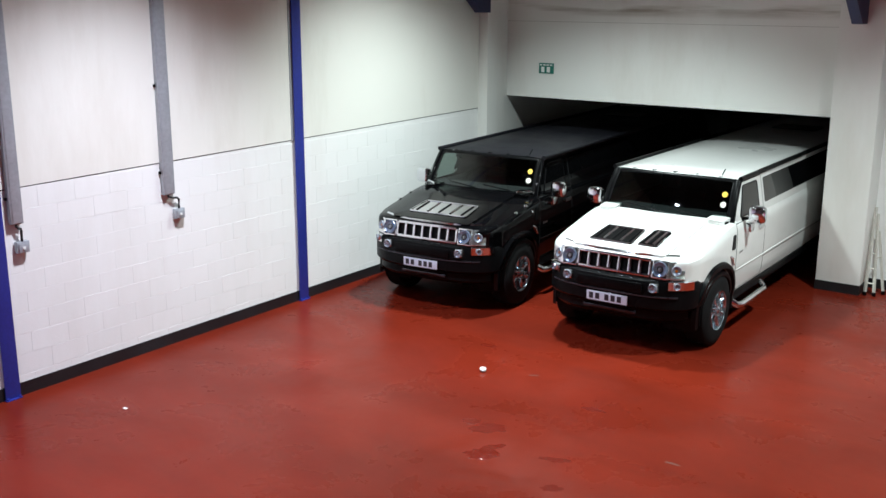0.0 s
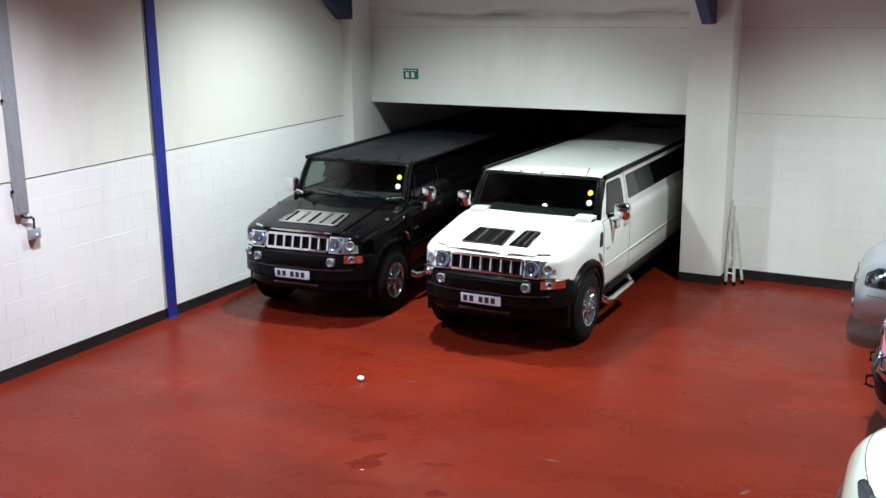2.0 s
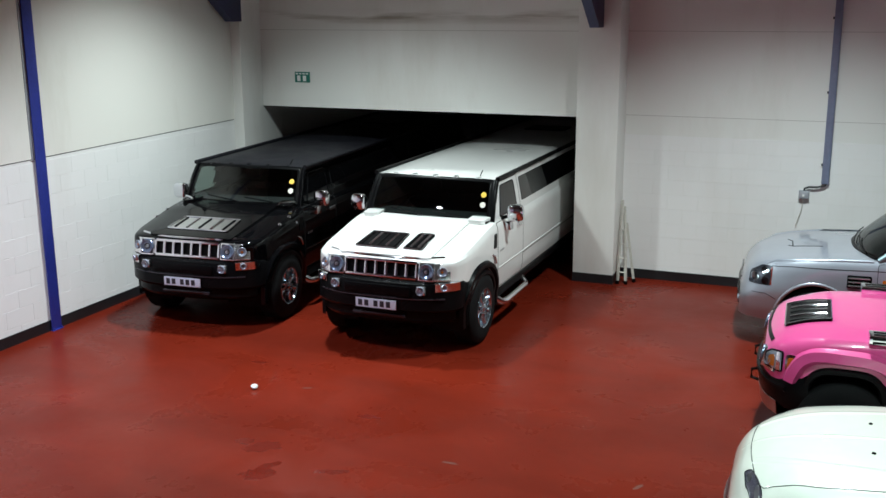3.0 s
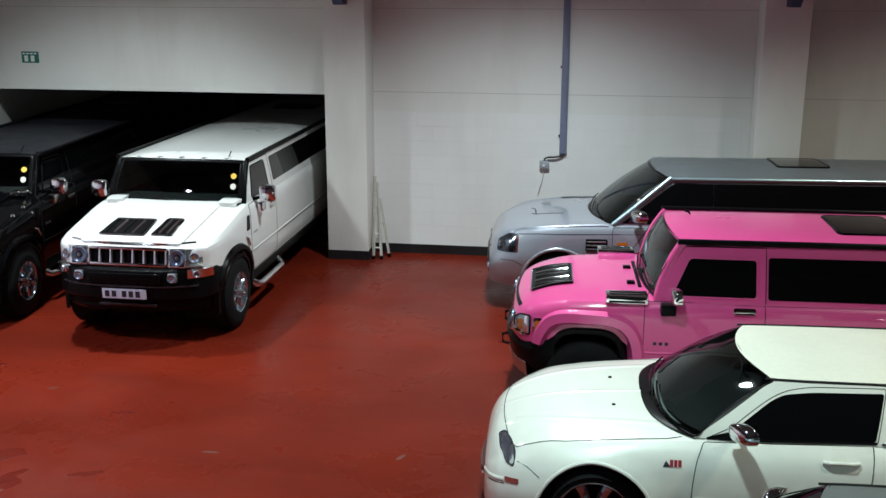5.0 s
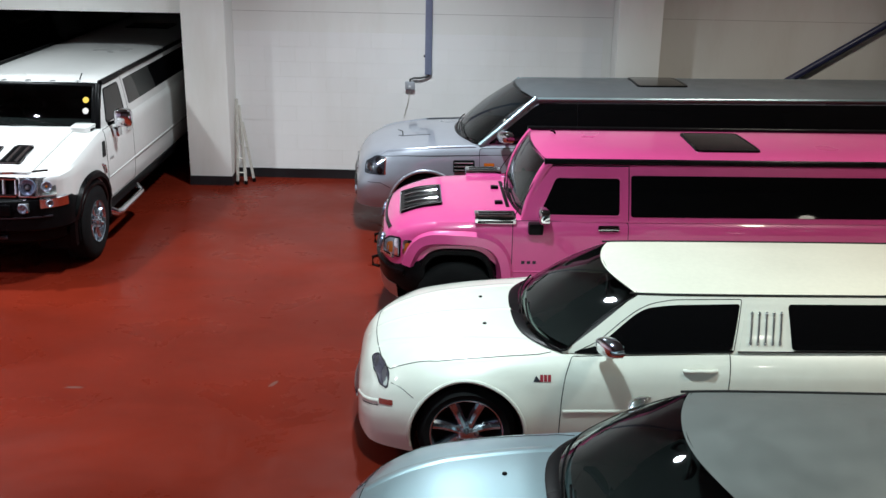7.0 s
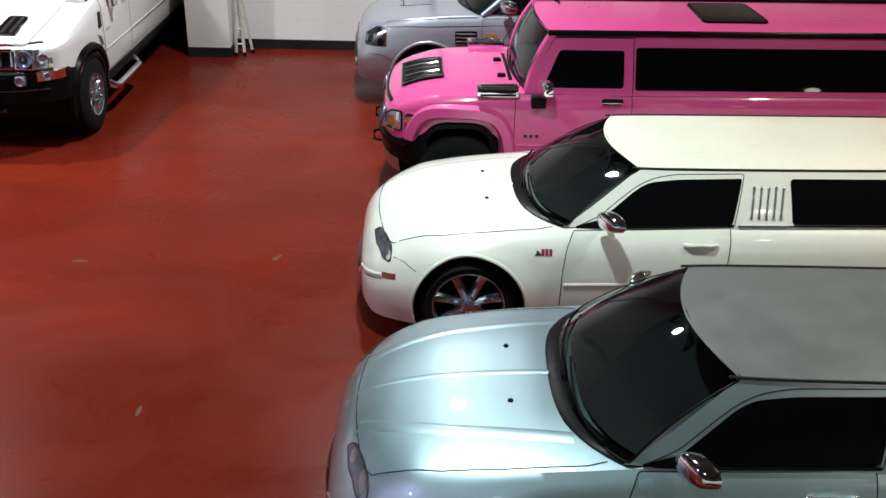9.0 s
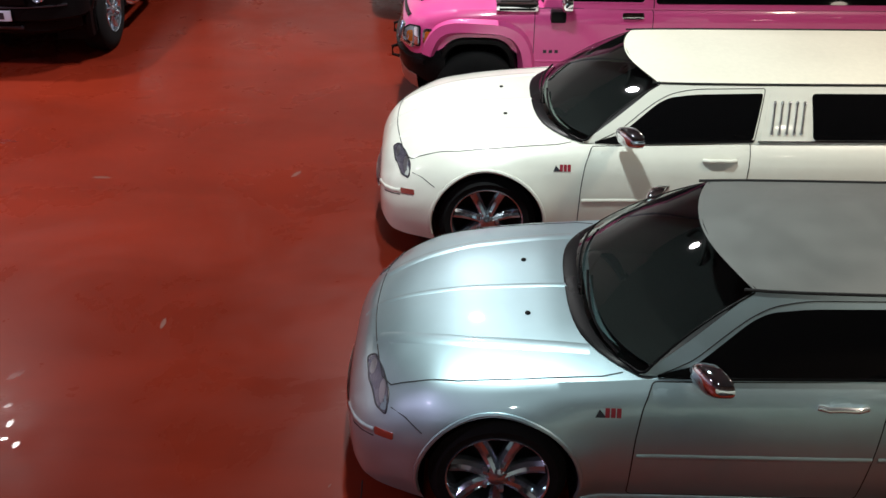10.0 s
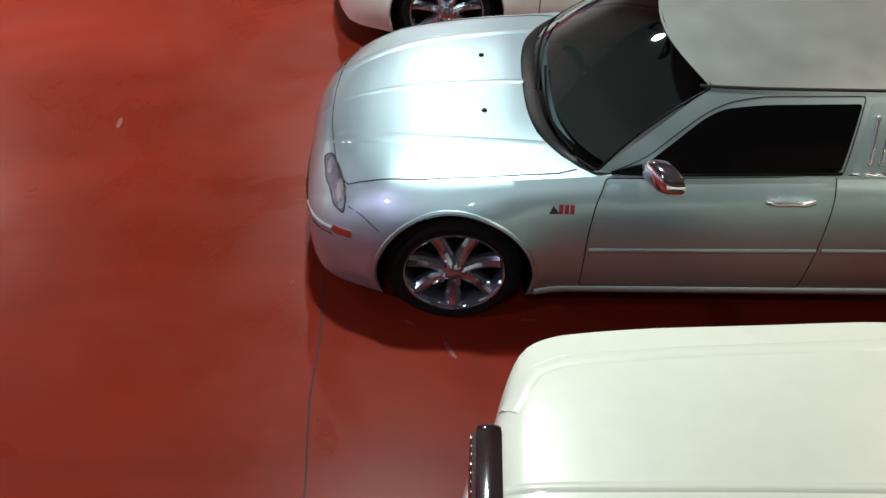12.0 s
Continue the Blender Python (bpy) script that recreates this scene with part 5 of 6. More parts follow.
        band("skid_plate", turn[3:-3], [(0.30, 0.33), (0.10, 0.35), (0.02, 0.40), (0.0, 0.53), (0.03, 0.545)], M_SATIN, bump, "silver skid plate")
        for s in (-1, 1):
            tube("tow_hook", [(0.06, s * 0.36, 0.56), (-0.01, s * 0.36, 0.58), (-0.01, s * 0.36, 0.66), (0.06, s * 0.36, 0.68)], 0.016, M_PLASTIC, bump, sides=8)
            side = sh.flank(s)
            lamp = sheet("side_lamp", rounded([(0.295, 0.855), (0.40, 0.865), (0.395, 1.0), (0.30, 0.995)], 0.04), side, 0.022, 0.022, M_CHROME, car, "chrome-rimmed amber side lamp", (0, s, 0), 0.03, 3)
            sheet("amber_lens", rounded([(0.315, 0.88), (0.38, 0.888), (0.375, 0.975), (0.318, 0.97)], 0.03), side, 0.028, 0.006, M_AMBER, lamp, "", (0, s, 0), 0.03, 3)
            wrap = sheet("corner_lamp", rounded([(0.125, 0.84), (0.265, 0.83), (0.27, 1.005), (0.18, 0.995), (0.125, 0.945)], 0.02), side, 0.012, 0.02, M_BOWL, car, "clear wrap-round lamp with amber centre", (0, s, 0), 0.03, 3)
            sheet("amber_bulb", rounded([(0.15, 0.86), (0.205, 0.855), (0.205, 0.965), (0.155, 0.935)], 0.02), side, 0.018, 0.006, M_AMBER, wrap, "", (0, s, 0), 0.03, 3)
            sheet("chrome_divider", rounded([(0.222, 0.84), (0.252, 0.84), (0.255, 0.995), (0.225, 0.99)], 0.01), side, 0.020, 0.008, M_CHROME, wrap, "", (0, s, 0), 0.03, 3)
            strip("lamp_rim", rounded([(0.125, 0.84), (0.265, 0.83), (0.27, 1.005), (0.18, 0.995), (0.125, 0.945)], 0.02), side, 0.014, 0.018, M_PLASTIC, wrap, "", (0, s, 0), high=0.006)
        tube("roof_aerial", [(1.86, 0.35, 1.765), (1.84, 0.35, 1.80), (1.80, 0.35, 1.81)], 0.012, M_PLASTIC, car, sides=6)
        strip("bonnet_front_edge", [(u0 + 0.02 + 0.05 * (k / 8 - 1) ** 2, 0.58 * (k / 8 - 1)) for k in range(17)], sh.top, 0.002, 0.05, M_PLASTIC, car, "dark strip along the front of the bonnet", up, closed=False, high=0.006)
        for t, v in ((0.02, -0.35), (0.02, 0.2)):
            slab("washer_block", S["screen"][0] - 0.24, S["screen"][0] - 0.16, v - 0.035, v + 0.035, top_z(1.2, v) - 0.01, top_z(1.2, v) + 0.028, M_PLASTIC, 0.012, car)
    a0, a1, b0, b1 = S["hatch"]
    hatch = sheet("roof_hatch", rounded([(a0, b0), (a1, b0), (a1 - 0.02, b1), (a0 + 0.02, b1)], 0.05), tp.roof, 0.016, 0.02, M_TINT, car, "dark glass roof hatch", up, 0.08, 3)
    strip("hatch_frame", rounded([(a0, b0), (a1, b0), (a1 - 0.02, b1), (a0 + 0.02, b1)], 0.05), tp.roof, 0.006, 0.04, M_PLASTIC, hatch, "", up, high=0.012)
    return car


BIG = dict(
    length=9.6, ax=1.02, half=0.975, tyre=0.44, arch=0.50, rim=0.235, spokes=8, big=True, fine=1.75, power=7, rise=0.0, tuck=((0, 0.0), (9, 0.0)),
    side=ip((0, 0.965), (0.15, 0.99), (0.5, 1.0), (0.85, 0.997), (0.95, 0.985), (1, 0.955)),
    w=((0.24, 0.74), (0.265, 0.80), (0.31, 0.86), (0.38, 0.905), (0.55, 0.95), (0.9, 0.965), (1.6, 0.975), (9.4, 0.975), (9.6, 0.93)),
    zb=((0.24, 0.86), (0.5, 0.62), (1.0, 0.50), (9.6, 0.50)),
    zs=((0.24, 1.14), (0.30, 1.17), (0.5, 1.205), (1.0, 1.295), (1.4, 1.365), (1.62, 1.385), (9.6, 1.39)),
    zt=((0.24, 1.16), (0.28, 1.195), (0.5, 1.24), (1.0, 1.325), (1.4, 1.39), (1.62, 1.40), (9.6, 1.40)),
    deck=1.425, hole=None, flare_high=0.024, flare_r=(0.54, 0.53), flare_to=3.3, square=0.85, belt=1.39, edge=1.88, crown=1.925, base=1.62, head=1.93, wb=0.935, wr=0.845, bow=0.07,
    screen=(1.66, 0.10, 0.85, 1.41, 1.92, 0.07, 0.81, 1.875, 0.02, 0.02),
    door=(1.60, 2.66), sill=0.51, handle=(2.38, 1.20), window=(1.82, 2.50, 1.43, 1.80), rear_glass=2.74, rg_z=(1.48, 1.80), pane=3.2,
    crease=0.80, mirror=(1.88, 1.37, 0.22, 0.22), badge=1.0, flare=0.10, flare_label="black wheel flare",
    grille=(0.165, 0.955, 1.175, 0.46), vents=((0.46, 0.86, -0.44, 0.44),), vent_up=0.030,
    vent_label="chrome bonnet vent plate", hatch=(6.9, 7.5, -0.35, 0.35), roof_label="", win_trim=None, flare_mat=None, pillar=None, gutter=None, vent_mat=None, group="pair of long off-road limousines",
)
SMALL = dict(
    length=9.4, ax=0.80, half=0.93, tyre=0.40, arch=0.54, rim=0.225, spokes=6, big=False, fine=1.5, power=4, rise=0.0, side=BOX_SIDE, tuck=((0, 0.06), (0.25, 0.09), (0.4, 0.08), (0.65, 0.045), (1.1, 0.0)),
    w=((0.10, 0.62), (0.13, 0.68), (0.18, 0.75), (0.25, 0.82), (0.4, 0.875), (0.6, 0.91), (0.85, 0.925), (1.4, 0.925), (9.2, 0.925), (9.4, 0.88)),
    zb=((0.10, 0.78), (0.4, 0.62), (0.9, 0.46), (9.4, 0.46)),
    zs=((0.10, 0.95), (0.14, 1.0), (0.2, 1.05), (0.3, 1.098), (0.4, 1.128), (0.65, 1.175), (1.0, 1.19), (1.4, 1.20), (1.6, 1.215), (9.4, 1.22)),
    zt=((0.10, 0.99), (0.14, 1.04), (0.2, 1.085), (0.3, 1.132), (0.5, 1.185), (0.8, 1.213), (1.2, 1.225), (1.6, 1.225), (9.4, 1.225)),
    deck=1.248, hole=None, flare_high=0.06, flare_r=(0.475, 0.64), flare_to=2.75, square=0.55, belt=1.22, edge=1.735, crown=1.785, base=1.40, head=1.63, wb=0.89, wr=0.71, bow=0.07,
    screen=(1.43, 0.09, 0.79, 1.228, 1.64, 0.07, 0.685, 1.75, 0.02, 0.03),
    door=(1.32, 2.41), sill=0.46, handle=(2.12, 1.125), window=(1.56, 2.33, 1.262, 1.605), rear_glass=2.43, rg_z=(1.255, 1.625), pane=7.0,
    crease=0.72, mirror=(1.60, 1.235, 0.17, 0.15), badge=0.80, flare=0.17, flare_label="", grille=(0.075, 0.80, 0.985, 0.40), vents=((0.27, 0.67, -0.38, 0.34),), vent_up=0.020,
    vent_label="dark chrome-edged bonnet vent", hatch=(3.14, 3.75, -0.40, 0.35), roof_label="", win_trim=None, flare_mat=None, pillar=None, gutter=None, vent_mat=None, group="row of parked limousines",
)


def suv_limousine(m):
    """A stretched luxury off-roader: clamshell bonnet, dark glass band, chrome wing louvres."""
    L = 9.6
    car = empty_thing("suv_limousine", m, "silver grey stretched off-roader with black glass band by the wall", "limousine", "row of parked limousines")
    ax, rear = 0.86, L - 1.2
    w = ip((0, 0.66), (0.03, 0.74), (0.10, 0.82), (0.25, 0.885), (0.5, 0.925), (0.9, 0.94), (L - 0.4, 0.94), (L, 0.85))
    zb = ip((0, 0.36), (0.4, 0.34), (1.0, 0.36), (L, 0.36))
    zs = ip((0, 0.68), (0.04, 0.80), (0.10, 0.90), (0.2, 0.99), (0.38, 1.055), (0.6, 1.093), (1.03, 1.13), (1.5, 1.142), (L, 1.145))
    zt = ip((0, 0.72), (0.04, 0.85), (0.10, 0.945), (0.2, 1.03), (0.5, 1.105), (1.0, 1.15), (1.4, 1.165), (1.7, 1.16), (L, 1.15))
    sh = Shell(w, zb, zs, zt, ip((0, 0.95), (0.25, 0.985), (0.5, 1.0), (0.8, 0.985), (0.94, 0.955), (1, 0.92)), 3.5)
    sh.tuck = ip((0, 0.26), (0.2, 0.24), (0.38, 0.14), (0.6, 0.06), (1.0, 0.0))
    arches = [(ax, 0.39, 0.43), (rear, 0.39, 0.43)]
    sh.build(stations(L, 1.5), arches, M_SUV, car)
    for a in arches:
        arch_liner(car, sh, *a)
    slab("underbody", 0.4, L - 0.3, -0.6, 0.6, 0.34, 0.45, M_PLASTIC, 0, car)
    tp = Top(1.50, 2.21, L - 0.3, L - 0.6, 1.14, 1.725, 1.80, ip((1.4, 0.84), (2.2, 0.88), (L, 0.885)), ip((2.0, 0.71), (2.6, 0.745), (L, 0.745)), 0.15, 3.0)
    tp.build(M_SUV, M_SUV_ROOF, car, "dull grey roof")
    wind = screen(1.53, 0.21, 0.82, 1.155, 2.22, 0.15, 0.725, 1.75, 0.03, 0.04, 2.6)
    poly = rounded([(-0.97, 0.0), (0.97, 0.0), (0.97, 1.0), (-0.97, 1.0)], 0.08)
    sheet("windscreen", poly, wind, 0.006, 0.004, M_WINDSCREEN, car, "raked tinted windscreen", (-1, 0, 1), 0.12, 6).visible_shadow = False
    strip("windscreen_rubber", poly, wind, 0.006, 0.045, M_PLASTIC, car, "", (-1, 0, 1), 0.12, high=0.004)
    cowl = [[(1.52 - 0.24 * (1 - abs(q) ** 2.6) + 0.10 * t, q * 0.80, 1.172 - 0.012 * q * q - 0.014 * (1 - min(t * 4, 1))) for q in [k / 12 - 1 for k in range(25)]] for t in (0.0, 0.25, 1.2)]
    quad_net("cowl_panel", cowl, M_PLASTIC, car, "black cowl panel")
    wiper(car, wind, -0.7, 0.0)
    wiper(car, wind, 0.0, 0.7)
    cabin(car, 1.55, 2.15, 0.6, 1.14, 0.76, wind, 1.178)
    slab("windscreen_papers", 1.9, 1.92, -0.45, -0.2, 1.19, 1.37, M_PAPER, 0.004, car, "pale papers behind the glass")
    up = (0, 0, 1)
    # two thin dark lines drawn on top of the bonnet
    strip("bonnet_line", [(0.55, -0.12), (0.60, -0.18), (0.95, -0.22)], sh.top, 0.002, 0.02, M_SEAM, car, "", up, closed=False, high=0.002)
    strip("bonnet_line", [(0.55, 0.22), (0.60, 0.12), (0.60, -0.18)], sh.top, 0.002, 0.015, M_SEAM, car, "", up, closed=False, high=0.002)
    for sign in (-1, 1):
        side, glassy, out = sh.flank(sign), tp.flank(sign), (0, sign, 0)
        for a in arches:
            lip = [(a[0] + math.cos(math.pi * k / 30 * 1.16 - 0.25) * (a[2] + 0.02), a[1] + math.sin(math.pi * k / 30 * 1.16 - 0.25) * (a[2] + 0.02)) for k in range(31)]
            strip("wheel_arch_lip", lip, side, 0.002, 0.045, M_SUV, car, "", out, closed=False, high=0.007)
        for a in (ax, rear):
            wheel(car, a, sign, 0.93, 0.39, 0.26, 0.27, 7)
        strip("clamshell_gap", [(0.36, 0.995), (0.6, 1.02), (1.0, 1.03), (1.52, 1.04), (2.6, 1.05)], side, 0.002, 0.010, M_SEAM, car, "", out, closed=False, high=0.001)
        door = outlined("front_door", rounded([(1.53, 0.42), (2.75, 0.42), (2.75, 1.125), (1.53, 1.12)], 0.04), side, M_SUV, car, "", out)
        sheet("side_repeater", rounded([(1.585, 0.905), (1.715, 0.905), (1.715, 0.945), (1.585, 0.945)], 0.012), side, 0.008, 0.006, M_AMBER, car, "amber side repeater", out, 0.05, 2)
        vent = sheet("wing_vent", rounded([(1.20, 0.83), (1.47, 0.83), (1.47, 0.98), (1.20, 0.98)], 0.02), side, 0.006, 0.008, M_PLASTIC, car, "black wing vent with chrome bars", out, 0.05, 2)
        for k in range(3):
            strip("vent_bar", [(1.21, 0.855 + 0.045 * k), (1.45, 0.855 + 0.045 * k)], side, 0.012, 0.022, M_POLISHED, vent, "", out, closed=False, high=0.008)
        lamp = sheet("headlight", rounded([(0.10, 0.775), (0.36, 0.775), (0.375, 0.995), (0.25, 0.985), (0.12, 0.90)], 0.03), side, 0.004, 0.01, M_LENS, car, "dark-bowled headlight", out, 0.03, 4)
        sheet("headlight_bowl", rounded([(0.10, 0.775), (0.36, 0.775), (0.375, 0.995), (0.25, 0.985), (0.12, 0.90)], 0.03), side, 0.0012, 0.004, M_SATIN_DARK, lamp, "", out, 0.03, 3)
        sheet("red_edge", [(0.345, 0.785), (0.365, 0.785), (0.375, 0.975), (0.355, 0.975)], side, 0.0026, 0.001, M_REDLENS, lamp, "", out, 0.2, 2)
        for u, z in ((0.175, 0.85), (0.29, 0.825), (0.285, 0.925)):
            sheet("reflector", [(u + 0.042 * math.cos(k * math.pi / 6), z + 0.045 * math.sin(k * math.pi / 6)) for k in range(12)], side, 0.0026, 0.001, M_CHROME, lamp, "", out, 0.2, 2)
        strip("bumper_gap", [(0.14, 0.68), (0.30, 0.68), (0.42, 0.62)], side, 0.001, 0.007, M_SEAM, car, "", out, closed=False, high=0.001)
        mirror(car, 1.84, 0.87, 1.22, sign, 0.20, 0.15, 0.16, M_CHROME, stalk=0.06, blunt=0.7)
        sheet("front_window", rounded([(1.64, 1.17), (2.752, 1.17), (2.752, 1.665), (2.27, 1.665)], [0.02, 0.02, 0.004, 0.08]), glassy, 0.005, 0.005, M_TINT, car, "dark door glass", out)
        sheet("rear_window", rounded([(2.755, 1.17), (L - 0.8, 1.17), (L - 0.8, 1.665), (2.755, 1.665)], 0.004), glassy, 0.006, 0.006, M_TINT, car, "long black passenger glass", out, 0.1)
        tube("roof_rail", [(2.25 + (L - 3.0) * k / 20, sign * (tp.wr(3) + 0.006), 1.715) for k in range(21)], 0.026, M_SILVER, car, "silver roof edge strip", 8)
        run = [Vector(glassy(1.535 + 0.70 * k / 10, 1.15 + 0.575 * k / 10)) + Vector((0, sign * 0.004, 0)) for k in range(11)]
        tube("screen_pillar", run, 0.034, M_SILVER, car, "bright silver screen pillar", 8)
        strip("bonnet_shoulder", [(0.30, 0.70), (0.6, 0.80), (1.0, 0.865), (1.48, 0.865)], sh.corner(sign), 0.0, 0.05, M_SUV, car, "", out, closed=False, high=0.010)
    face = lambda v, z: (-0.002 - 0.03 * (1 - (v / 0.6) ** 2), v, z)
    g = sheet("grille", rounded([(-0.46, 0.66), (0.46, 0.66), (0.48, 0.78), (-0.48, 0.78)], 0.03), lambda v, z: (0.05 - 0.06 * (1 - (v / 0.6) ** 2) + (z - 0.7) * 0.35, v, z), 0.006, 0.03, M_PLASTIC, car, "dark grille", (-1, 0, 0), 0.06, 3)
    for k in range(3):
        slab("grille_bar", 0.0, 0.02, -0.44, 0.44, 0.685 + 0.035 * k, 0.697 + 0.035 * k, M_SATIN, 0.003, g)
    sheet("air_intake", rounded([(-0.5, 0.42), (0.5, 0.42), (0.5, 0.54), (-0.5, 0.54)], 0.03), face, 0.004, 0.03, M_PLASTIC, car, "", (-1, 0, 0), 0.06, 2)
    for s in (-1, 1):
        lamp_unit(car, "fog_lamp", 0.0, s * 0.52, 0.50, 0.04, (0.05, 0.05), "round fog lamp")
    hatch = sheet("roof_hatch", rounded([(3.64, -0.27), (4.28, -0.27), (4.26, 0.41), (3.66, 0.41)], 0.05), tp.roof, 0.016, 0.02, M_TINT, car, "dark glass roof hatch", up, 0.08, 3)
    strip("hatch_frame", rounded([(3.64, -0.27), (4.28, -0.27), (4.26, 0.41), (3.66, 0.41)], 0.05), tp.roof, 0.006, 0.04, M_PLASTIC, hatch, "", up, high=0.012)
    return car


def grand_limousine(m):
    """A stretched luxury car with a long flat bonnet and an upright chrome grille."""
    L = 8.4
    car = empty_thing("grand_limousine", m, "gloss white stretched luxury car with upright chrome grille", "limousine", "row of parked limousines")
    ax, rear = 0.95, L - 1.2
    w = ip((0, 0.30), (0.02, 0.38), (0.06, 0.54), (0.10, 0.67), (0.148, 0.765), (0.21, 0.815), (0.33, 0.855), (0.8, 0.90), (1.6, 0.925), (L - 0.4, 0.93), (L, 0.8))
    zb = ip((0, 0.30), (0.3, 0.22), (1.0, 0.22), (L, 0.24))
    zs = ip((0, 0.78), (0.03, 0.845), (0.08, 0.885), (0.18, 0.915), (0.5, 0.935), (1.2, 0.965), (1.8, 1.0), (L, 1.02))
    zt = ip((0, 0.84), (0.03, 0.905), (0.08, 0.945), (0.18, 0.968), (0.5, 0.99), (1.2, 1.025), (1.76, 1.04), (2.06, 1.02), (L, 1.03))
    sh = Shell(w, zb, zs, zt, ip((0, 0.95), (0.3, 0.99), (0.6, 1.0), (0.85, 0.985), (0.95, 0.965), (1, 0.935)), 5)
    arches = [(ax, 0.36, 0.405), (rear, 0.36, 0.405)]
    sh.build(stations(L, 1.6), arches, M_PEARL, car)
    for a in arches:
        arch_liner(car, sh, *a)
    up = (0, 0, 1)
    for s in (-1, 1):
        strip("bonnet_edge", [(0.08, s * 0.37), (0.137, s * 0.485), (0.196, s * 0.57), (0.313, s * 0.623), (0.784, s * 0.665), (1.75, s * 0.72)], sh.top, -0.010, 0.13, M_PEARL, car, "", up, closed=False, high=0.0125)
    strip("bonnet_spine", [(0.06, 0.0), (0.5, 0.0), (1.6, 0.0)], sh.top, -0.004, 0.07, M_PEARL, car, "", up, closed=False, high=0.012)
    g = slab("grille", -0.06, 0.06, -0.31, 0.31, 0.42, 0.955, M_CHROME, 0.045, car, "tall upright chrome grille")
    for k in range(14):
        v = -0.27 + 0.54 * k / 13
        slab("grille_vane", -0.072, -0.056, v - 0.008, v + 0.008, 0.46, 0.90, M_CHROME, 0.004, g)
    slab("grille_shadow", -0.064, -0.058, -0.285, 0.285, 0.45, 0.91, M_SEAM, 0.0, g)
    lip = [(0.30, 0.86), (0.16, 0.77), (0.06, 0.64), (-0.01, 0.50), (-0.06, 0.36), (-0.095, 0.2), (-0.105, 0.0)]
    band("front_bumper", lip + [(u, -v) for u, v in reversed(lip[:-1])], [(0.10, 0.28), (0.02, 0.30), (0.0, 0.36), (0.0, 0.56), (0.02, 0.62), (0.10, 0.65)], M_PEARL, car, "white front bumper")
    for sign in (-1, 1):
        side, out = sh.flank(sign), (0, sign, 0)
        for a in (ax, rear):
            wheel(car, a, sign, 0.90, 0.36, 0.235, 0.262, 7)
        lamp_unit(car, "headlight", 0.10, sign * 0.47, 0.68, 0.075, (0.12, 0.10), "headlight in a chrome housing")
        outlined("front_door", rounded([(1.78, 0.28), (2.96, 0.28), (3.02, 0.985), (1.82, 0.975)], 0.03), side, M_PEARL, car, "", out)
        mirror(car, 2.11, 0.88, 1.0, sign, 0.19, 0.15, 0.15, M_CHROME, stalk=0.05)
    tp = Top(1.80, 2.34, L - 1.7, L - 2.2, 1.02, 1.40, 1.50, ip((1.5, 0.80), (2.2, 0.845), (L, 0.84)), ip((2.0, 0.60), (2.5, 0.66), (L, 0.66)), 0.20)
    tp.build(M_PEARL, M_IVORY_VINYL, car, "")
    wind = screen(1.82, 0.27, 0.76, 1.03, 2.36, 0.20, 0.61, 1.43, 0.035)
    poly = rounded([(-0.97, 0.0), (0.97, 0.0), (0.97, 1.0), (-0.97, 1.0)], 0.06)
    sheet("windscreen", poly, wind, 0.006, 0.004, M_TINT, car, "dark windscreen", (-1, 0, 1), 0.12, 6)
    for sign in (-1, 1):
        side, out = tp.flank(sign), (0, sign, 0)
        sheet("front_window", rounded([(2.04, 1.04), (3.01, 1.04), (3.01, 1.36), (2.38, 1.36)], 0.03), side, 0.005, 0.005, M_TINT, car, "dark door glass", out)
        sheet("rear_window", rounded([(3.16, 1.04), (L - 2.4, 1.04), (L - 2.4, 1.36), (3.16, 1.36)], 0.03), side, 0.005, 0.005, M_TINT, car, "dark passenger glass", out)
    return car

# ---- the parked cars ----
saloon_limousine(pose(-0.62, 4.88, 0, 0, 0, 0.2), M_SILVER, M_SILVER_VINYL, "silver metallic stretched saloon with grey vinyl roof and chrome wheels", "row of parked limousines", M_DECALRED)
saloon_limousine(pose(-0.69, 7.575, 0, 0, 0, 2.2), M_IVORY, M_IVORY_VINYL, "ivory white stretched saloon with dark windows and chrome louvres", "row of parked limousines", M_DECALRED)
BLACK = dict(BIG, hole=(1.90, 2.48, 1.43, 1.79), win_trim=M_PLASTIC, flare_mat=M_BLACK_H2, flare_label="", pillar=M_BLACK_H2, gutter=M_ROOF_BLACK, vent_mat=M_CHROME)
WHITE = dict(BIG, win_trim=M_PLASTIC, flare_mat=M_PLASTIC, pillar=M_PLASTIC, gutter=M_PLASTIC, vent_mat=M_PLASTIC, vents=((0.42, 0.88, -0.10, 0.44), (0.44, 0.92, -0.42, -0.18)))
PINKS = dict(SMALL, win_trim=M_PINK, flare_mat=M_PINK, pillar=M_PINK, gutter=M_PLASTIC, vent_mat=M_PLASTIC)
offroad_limousine(pose(-7.79, 10.28, 0, 0, 0, 94), M_BLACK_H2, M_ROOF_BLACK, "black stretched off-roader with chrome grille beside the white wall", BLACK)
offroad_limousine(pose(-5.08, 10.30, 0, 0, 0, 90.3), M_WHITE_H2, M_WHITE_H2, "white stretched off-roader with chrome grille half inside a low bay", WHITE)
offroad_limousine(pose(-0.77, 10.03, 0, 0, 0, 2.5), M_PINK, M_PINK, "bright pink stretched off-roader with black glass and chrome vents", PINKS)
suv_limousine(pose(-1.25, 13.25, 0, 0, 0, 4.5))
grand_limousine(pose(0.30, 2.215, 0, 0, 0, -1.4))

